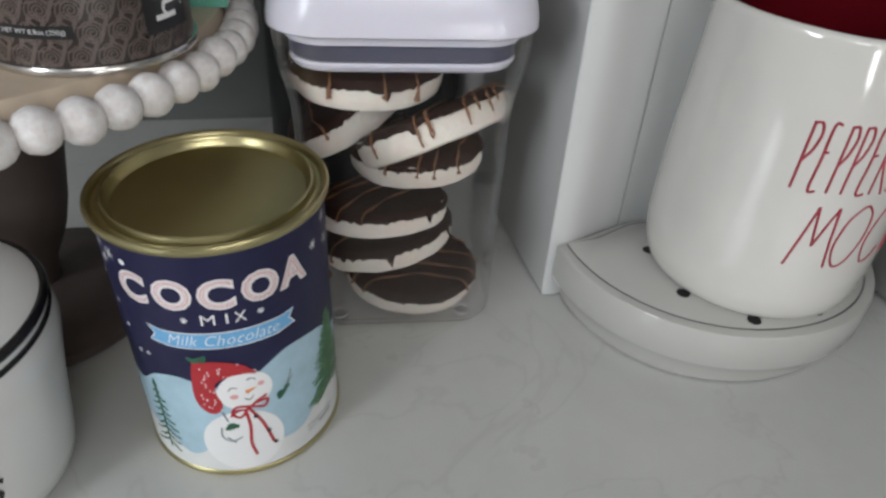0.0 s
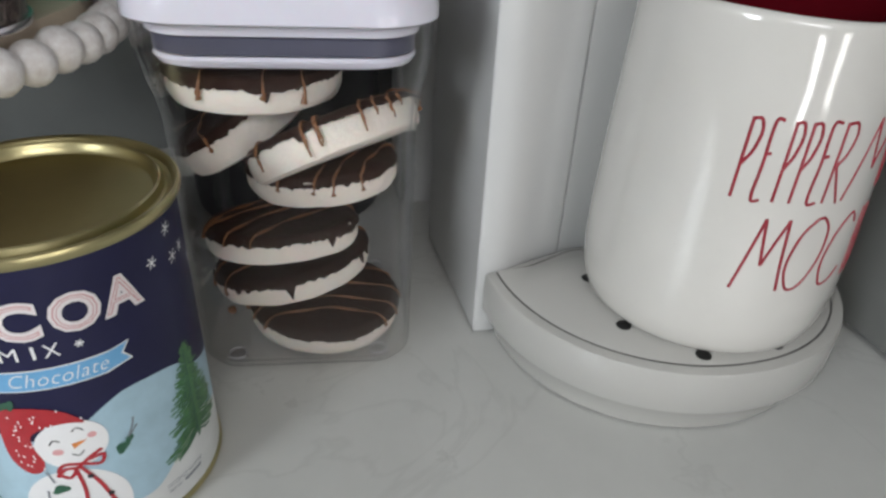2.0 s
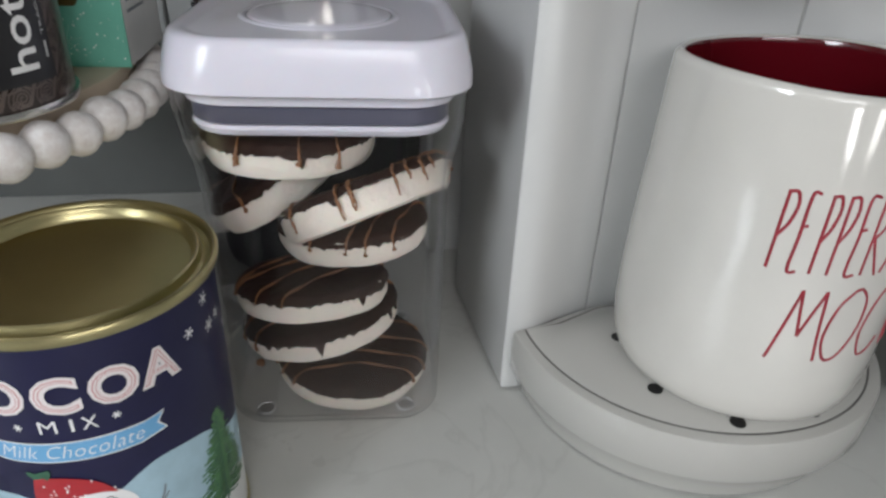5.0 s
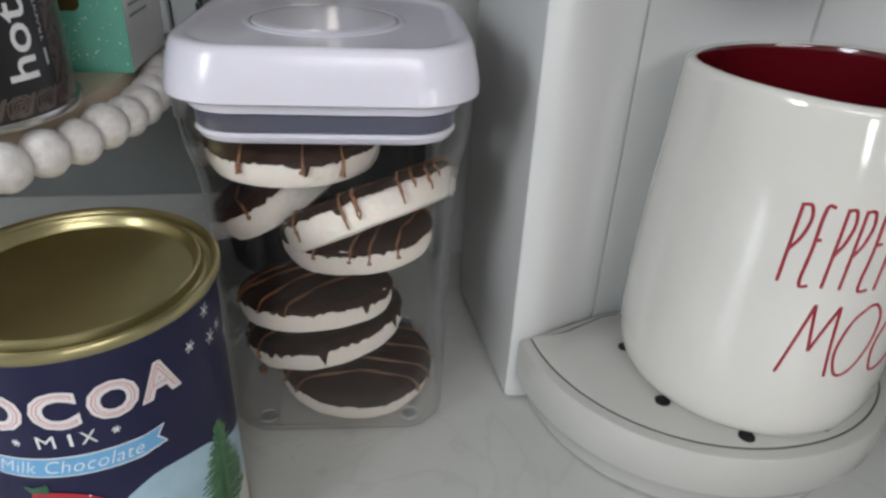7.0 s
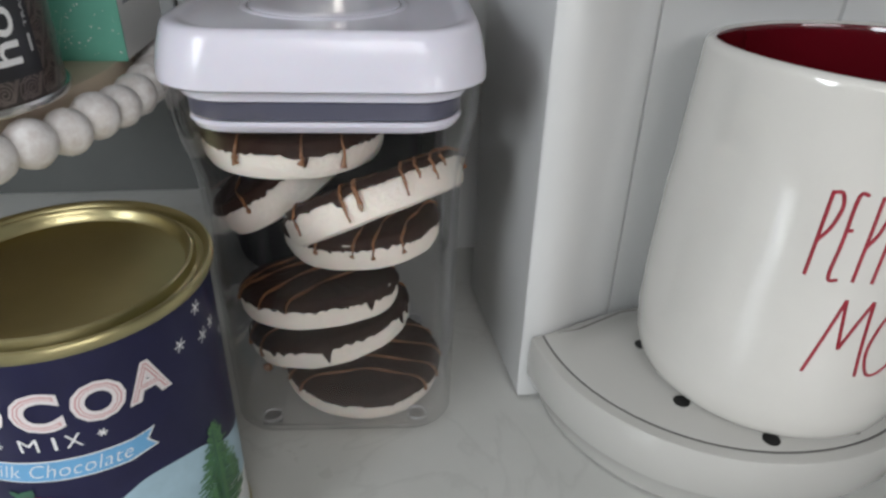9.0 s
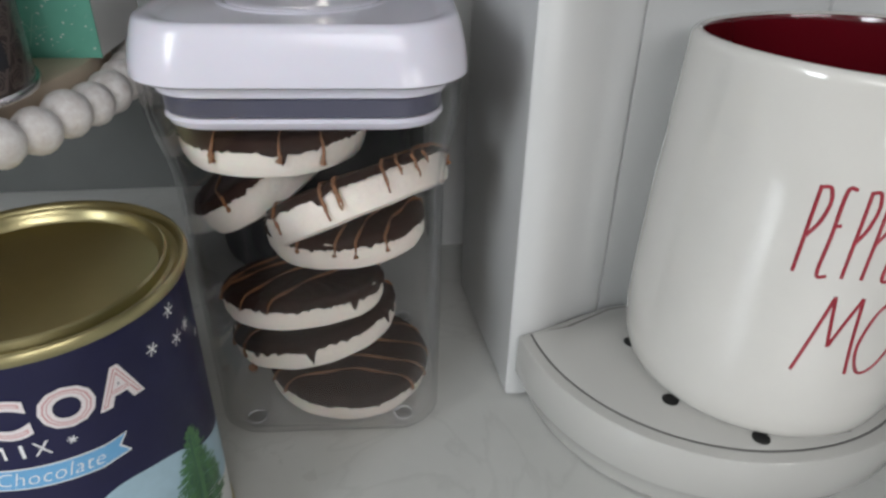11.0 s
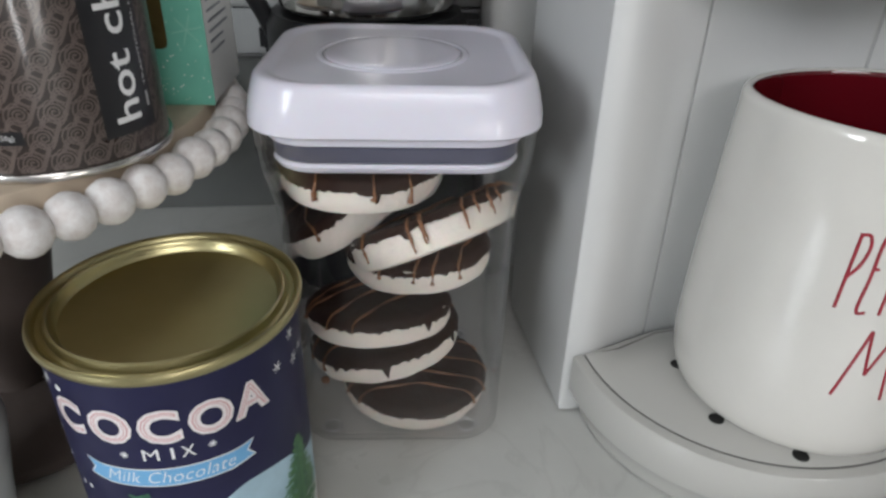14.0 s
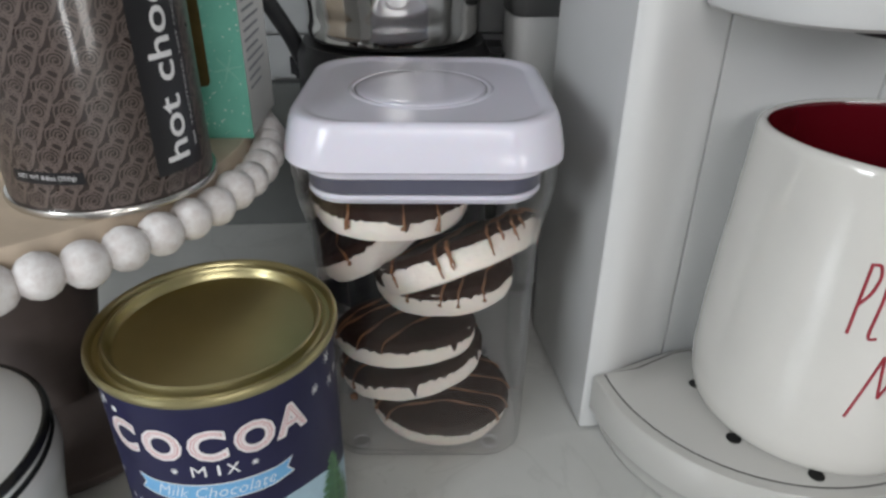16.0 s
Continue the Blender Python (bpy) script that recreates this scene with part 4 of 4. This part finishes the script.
def chocolate_jar():
    R = 0.0352
    root = thing("hot_chocolate_canister", pose(-0.1965, -0.0345, STOP), "brown swirl-patterned hot chocolate canister on the wooden stand", "canister")
    H = 0.135
    part("canister_wall", lathe([(0.0, 0.0032), (R, 0.0032), (R, H), (0.0, H)], 96), JARBROWN, root, "glossy dark brown sleeve")
    part("bottom_rim", lathe([(0.0, 0.0), (R - 0.001, 0.0), (R + 0.0014, 0.0006), (R + 0.0017, 0.0018), (R + 0.0012, 0.0030), (R - 0.001, 0.0034), (0.0, 0.0034)], 96), TINEDGE, root, "bare metal bottom rim")
    # swirl pattern: scrolls in staggered rows joined by waves
    rnd = random.Random(5)
    lines = []
    pitch, rowh = 0.0092, 0.0076
    cols = int(2 * math.pi * R / pitch)
    pitch = 2 * math.pi * R / cols
    for j in range(17):
        for i in range(cols):
            x = (i + 0.5 * (j % 2)) * pitch - math.pi * R
            z = 0.0065 + j * rowh
            if z > H - 0.004:
                continue
            for sgn in (1, -1):
                turns = 3.3 if sgn == 1 else 0.55
                pts = []
                for k in range(38 if sgn == 1 else 12):
                    t = k / (37 if sgn == 1 else 11)
                    a = 2 * math.pi * turns * t + (0.6 if sgn == 1 else 0.6 + 2 * math.pi * 3.3)
                    r = 0.0039 * (0.10 + 0.90 * t) if sgn == 1 else 0.0039 + 0.0026 * t
                    pts.append((x + r * math.cos(a), z + r * math.sin(a)))
                lines.append(pts)
            for g in (-0.0009, 0.0, 0.0009):
                lines.append([(x - 0.0048 + 0.0008 * k, z - 0.0052 + g + 0.0022 * math.sin(k * 0.55 + 0.4) + 0.0006 * k) for k in range(14)])
    keep = [[p for p in l if 0.0036 < p[1] < H - 0.001] for l in lines]
    bm = strip_flat([l for l in keep if len(l) > 2], 0.00046)
    for v in bm.verts:
        a = v.co.x / R - math.pi / 2
        rr = R + 0.00012
        v.co = (rr * math.cos(a), rr * math.sin(a), v.co.y)
    tagged(part("swirl_pattern", bm, SWIRL, root, "tan scroll pattern"), kind="stuff")

    def u(deg):
        return R * radians(deg + 90)
    lab = [(u(-39.5), 0.0100), (u(-5.5), 0.0100), (u(-5.5), H - 0.01), (u(-39.5), H - 0.01)]
    part("label", wrap(poly_flat([lab]), R, 0.00022), BLACKPRINT, root, "black upright label")
    bm = fit_flat(text_flat("hot chocolate", 1.0, 0.012), 0, 0, 0.0915, 0.0098)
    for v in bm.verts:
        v.co.x, v.co.y = -v.co.y, v.co.x
    for v in bm.verts:
        v.co.x += u(-16.2)
        v.co.y += 0.0140 + 0.04575
    part("lettering", wrap(bm, R, 0.0003), WHITEPRINT, root, "white upright lettering")
    part("small_print", wrap(strip_flat([[(u(-9.3), 0.0165), (u(-9.3), 0.0215)]], 0.0011), R, 0.0003), PALEPRINT, root, "short bar of small print")
    bm = fit_flat(text_flat("TRADITIONAL HOT CHOCOLATE", 1.0, 0.01), 0, 0, 0.0560, 0.0013)
    for v in bm.verts:
        v.co.x, v.co.y = u(-8.2) - v.co.y, 0.0515 + v.co.x
    part("small_lettering", wrap(bm, R, 0.0003), PALEPRINT, root, "narrow line of small pale lettering")
    part("weight_label", wrap(poly_flat([[(u(-117), 0.0125), (u(-76), 0.0125), (u(-76), 0.0168), (u(-117), 0.0168)]]), R, 0.00022), BLACKPRINT, root, "small black strip")
    part("lettering", wrap(fit_flat(text_flat("NET WT 8.8oz (250g)", 1.0, 0.01), u(-96.8), 0.0136, 0.0205, 0.0021), R, 0.0003), PALEPRINT, root, "small pale lettering")
    return root


chocolate_jar()


def mint_box():
    root = thing("gift_box", pose(-0.1569, 0.0118, STOP, 0, 0, 3.5), "mint green printed carton with white sides and cut-out window", "box")
    W, D, H = 0.062, 0.0495, 0.112
    part("carton", box(-W, 0.0008, 0.0, -0.0002, D, H, 0.0004), CARDWHITE, root, "white card sides", smooth=False)
    # mint front with a window cut through it
    x0, x1, z0, z1 = -0.052, -0.0150, 0.0225, 0.098
    for a in (box(-W, 0, 0, 0, 0.0007, z0), box(-W, 0, z1, 0, 0.0007, H), box(-W, 0, z0, x0, 0.0007, z1), box(x1, 0, z0, 0, 0.0007, z1)):
        part("front_panel", a, MINT, root, "mint green card", smooth=False)
    part("window_corner", poly_to_plate([(x1, z0)] + [(x1 - 0.003 + 0.003 * math.cos(t), z0 + 0.003 + 0.003 * math.sin(t)) for t in [-math.pi / 2 + math.pi / 2 * i / 6 for i in range(7)]][::-1], 0.0007), MINT, root, "", smooth=False)
    part("packet", box(x0 - 0.001, 0.0006, z0 - 0.001, x1 + 0.001, 0.0009, z1), FOIL, root, "brown and gold packet inside", smooth=False)
    rnd = random.Random(4)
    flecks = [disc_flat(rnd.uniform(-0.0145, -0.0008), rnd.uniform(0.002, 0.11), s, s, 7) for s in [rnd.uniform(0.00012, 0.00042) for _ in range(70)]] + [disc_flat(rnd.uniform(-0.05, -0.0145), rnd.uniform(0.0015, 0.0215), s, s, 7) for s in [rnd.uniform(0.00012, 0.0004) for _ in range(60)]]
    bm = poly_flat(flecks)
    for v in bm.verts:
        v.co = (v.co.x, -0.00015, v.co.y)
    part("snow_flecks", bm, WHITEPRINT, root, "tiny white snow dots")
    flakes = []
    for cx, cz, r in ((-0.007, 0.030, 0.006), (-0.010, 0.072, 0.007), (-0.022, 0.010, 0.006)):
        flakes += [[(cx - r * math.cos(t), cz - r * math.sin(t)), (cx + r * math.cos(t), cz + r * math.sin(t))] for t in (0.2, 1.25, 2.3)]
    bm = strip_flat(flakes, 0.0004)
    for v in bm.verts:
        v.co = (v.co.x, -0.0001, v.co.y)
    tagged(part("snowflake_print", bm, MINTPALE, root), kind="stuff")
    lines = []
    for k in range(22):
        z = 0.0200 + k * 0.0040
        lines.append([(0.006, z), (rnd.uniform(0.026, 0.040), z)])
    bm = strip_flat(lines, 0.0011)
    for v in bm.verts:
        v.co = (0.0001, v.co.x, v.co.y)
    part("small_print", bm, GREYPRINT, root, "grey lines of small print")
    return root


def poly_to_plate(loop, d):
    bm = bmesh.new()
    lo = [bm.verts.new((x, 0, z)) for x, z in loop]
    hi = [bm.verts.new((x, d, z)) for x, z in loop]
    bm.faces.new(lo)
    bm.faces.new(hi[::-1])
    for i in range(len(loop)):
        bm.faces.new((lo[i], lo[(i + 1) % len(loop)], hi[(i + 1) % len(loop)], hi[i]))
    return bm


mint_box()


# ---- enamel canister at the edge of the view ----
def enamel_canister():
    root = thing("enamel_canister", pose(-0.2622, -0.1077, 0), "white enamel canister with black-rimmed lid and black script", "canister")
    R = 0.0460
    part("canister_wall", lathe([(0.0, 0.0), (0.0365, 0.0), (0.0398, 0.0012), (0.0422, 0.0050), (0.0436, 0.012), (0.0454, 0.025), (0.0484, 0.045), (0.0520, 0.064), (0.0530, 0.0700), (0.0526, 0.0745), (0.0515, 0.0775), (0.0, 0.0780)], 96), ENAMEL, root)
    part("wall_rim", lathe([(0.0508, 0.0768), (0.0519, 0.0771), (0.0522, 0.0779), (0.0518, 0.0786), (0.0508, 0.0788)], 96, True), BLACKENAMEL, root, "thin black rim line")
    lid = part("lid", lathe([(0.0, 0.0790), (0.0510, 0.0790), (0.0514, 0.0798), (0.0514, 0.0822), (0.0505, 0.0848), (0.0480, 0.0860), (0.036, 0.0868), (0.0, 0.0874)], 96), ENAMEL, root, "white slightly domed lid")
    part("lid_rim", lathe([(0.0508, 0.0818), (0.0520, 0.0821), (0.0525, 0.0834), (0.0520, 0.0848), (0.0508, 0.0856), (0.0498, 0.0852)], 96, True), BLACKENAMEL, lid, "black rolled rim")

    def u(deg):
        return R * radians(deg + 90)
    bm = fit_flat(text_flat("s", 1.0, 0.0, 1.0, 0.35), u(-30.5), 0.0226, 0.0095, 0.0130)
    part("lettering", wrap(bm, lambda z: 0.0436 + 0.143 * (z - 0.012), 0.0004), BLACKENAMEL, root, "black script letter")
    return root


enamel_canister()


# ---- steel carafe on a black base, behind ----
def coffee_carafe():
    root = thing("coffee_carafe", pose(-0.1085, 0.1620, 0), "polished steel carafe on a tall black base", "carafe")
    part("base", lathe([(0.0, 0.0), (0.058, 0.0), (0.061, 0.003), (0.062, 0.012), (0.060, 0.150), (0.060, 0.162), (0.056, 0.1700), (0.0, 0.1704)], 72), BLACKPLASTIC, root, "black plastic base")
    part("base_wing", box(-0.004, 0.0, 0.140, 0.072, 0.030, 0.164, 0.004), BLACKPLASTIC, root)
    part("base_wing", box(-0.0665, -0.004, 0.143, -0.040, 0.020, 0.160, 0.003), BLACKPLASTIC, root)
    part("carafe_body", lathe([(0.0, 0.1706), (0.048, 0.1706), (0.0512, 0.1722), (0.0528, 0.1760), (0.0532, 0.1800), (0.0526, 0.1840), (0.0530, 0.1890), (0.0540, 0.1960), (0.0540, 0.2500), (0.0500, 0.2700), (0.0, 0.272)], 96), STEEL, root, "mirror-polished steel body")
    pts = smooth_line([(-0.054, -0.006, 0.150), (-0.062, -0.008, 0.170), (-0.073, -0.010, 0.190), (-0.084, -0.012, 0.212), (-0.086, -0.012, 0.240), (-0.052, -0.006, 0.262)], 6)
    part("handle", tube([pts], 0.0052, 10), BLACKPLASTIC, root, "black plastic handle")
    return root


coffee_carafe()

# ---- wall tiles ----
tiles = bpy.data.objects["wall_back"]
tile_mesh = None
for row in range(8):
    for col in range(8):
        bm = None
        if tile_mesh is None:
            bm = box(0.0010, 0.0, 0.0010, 0.0990, 0.0078, 0.0325, 0.0012)
        ob = part("tile", bm if bm else tile_mesh, TILE, tiles, "", True, m=pose(-0.42 + 0.100 * (col + 0.5 * (row % 2)), 0.0, 0.121 + 0.0335 * row, 0, 0, 0))
        tile_mesh = ob.data
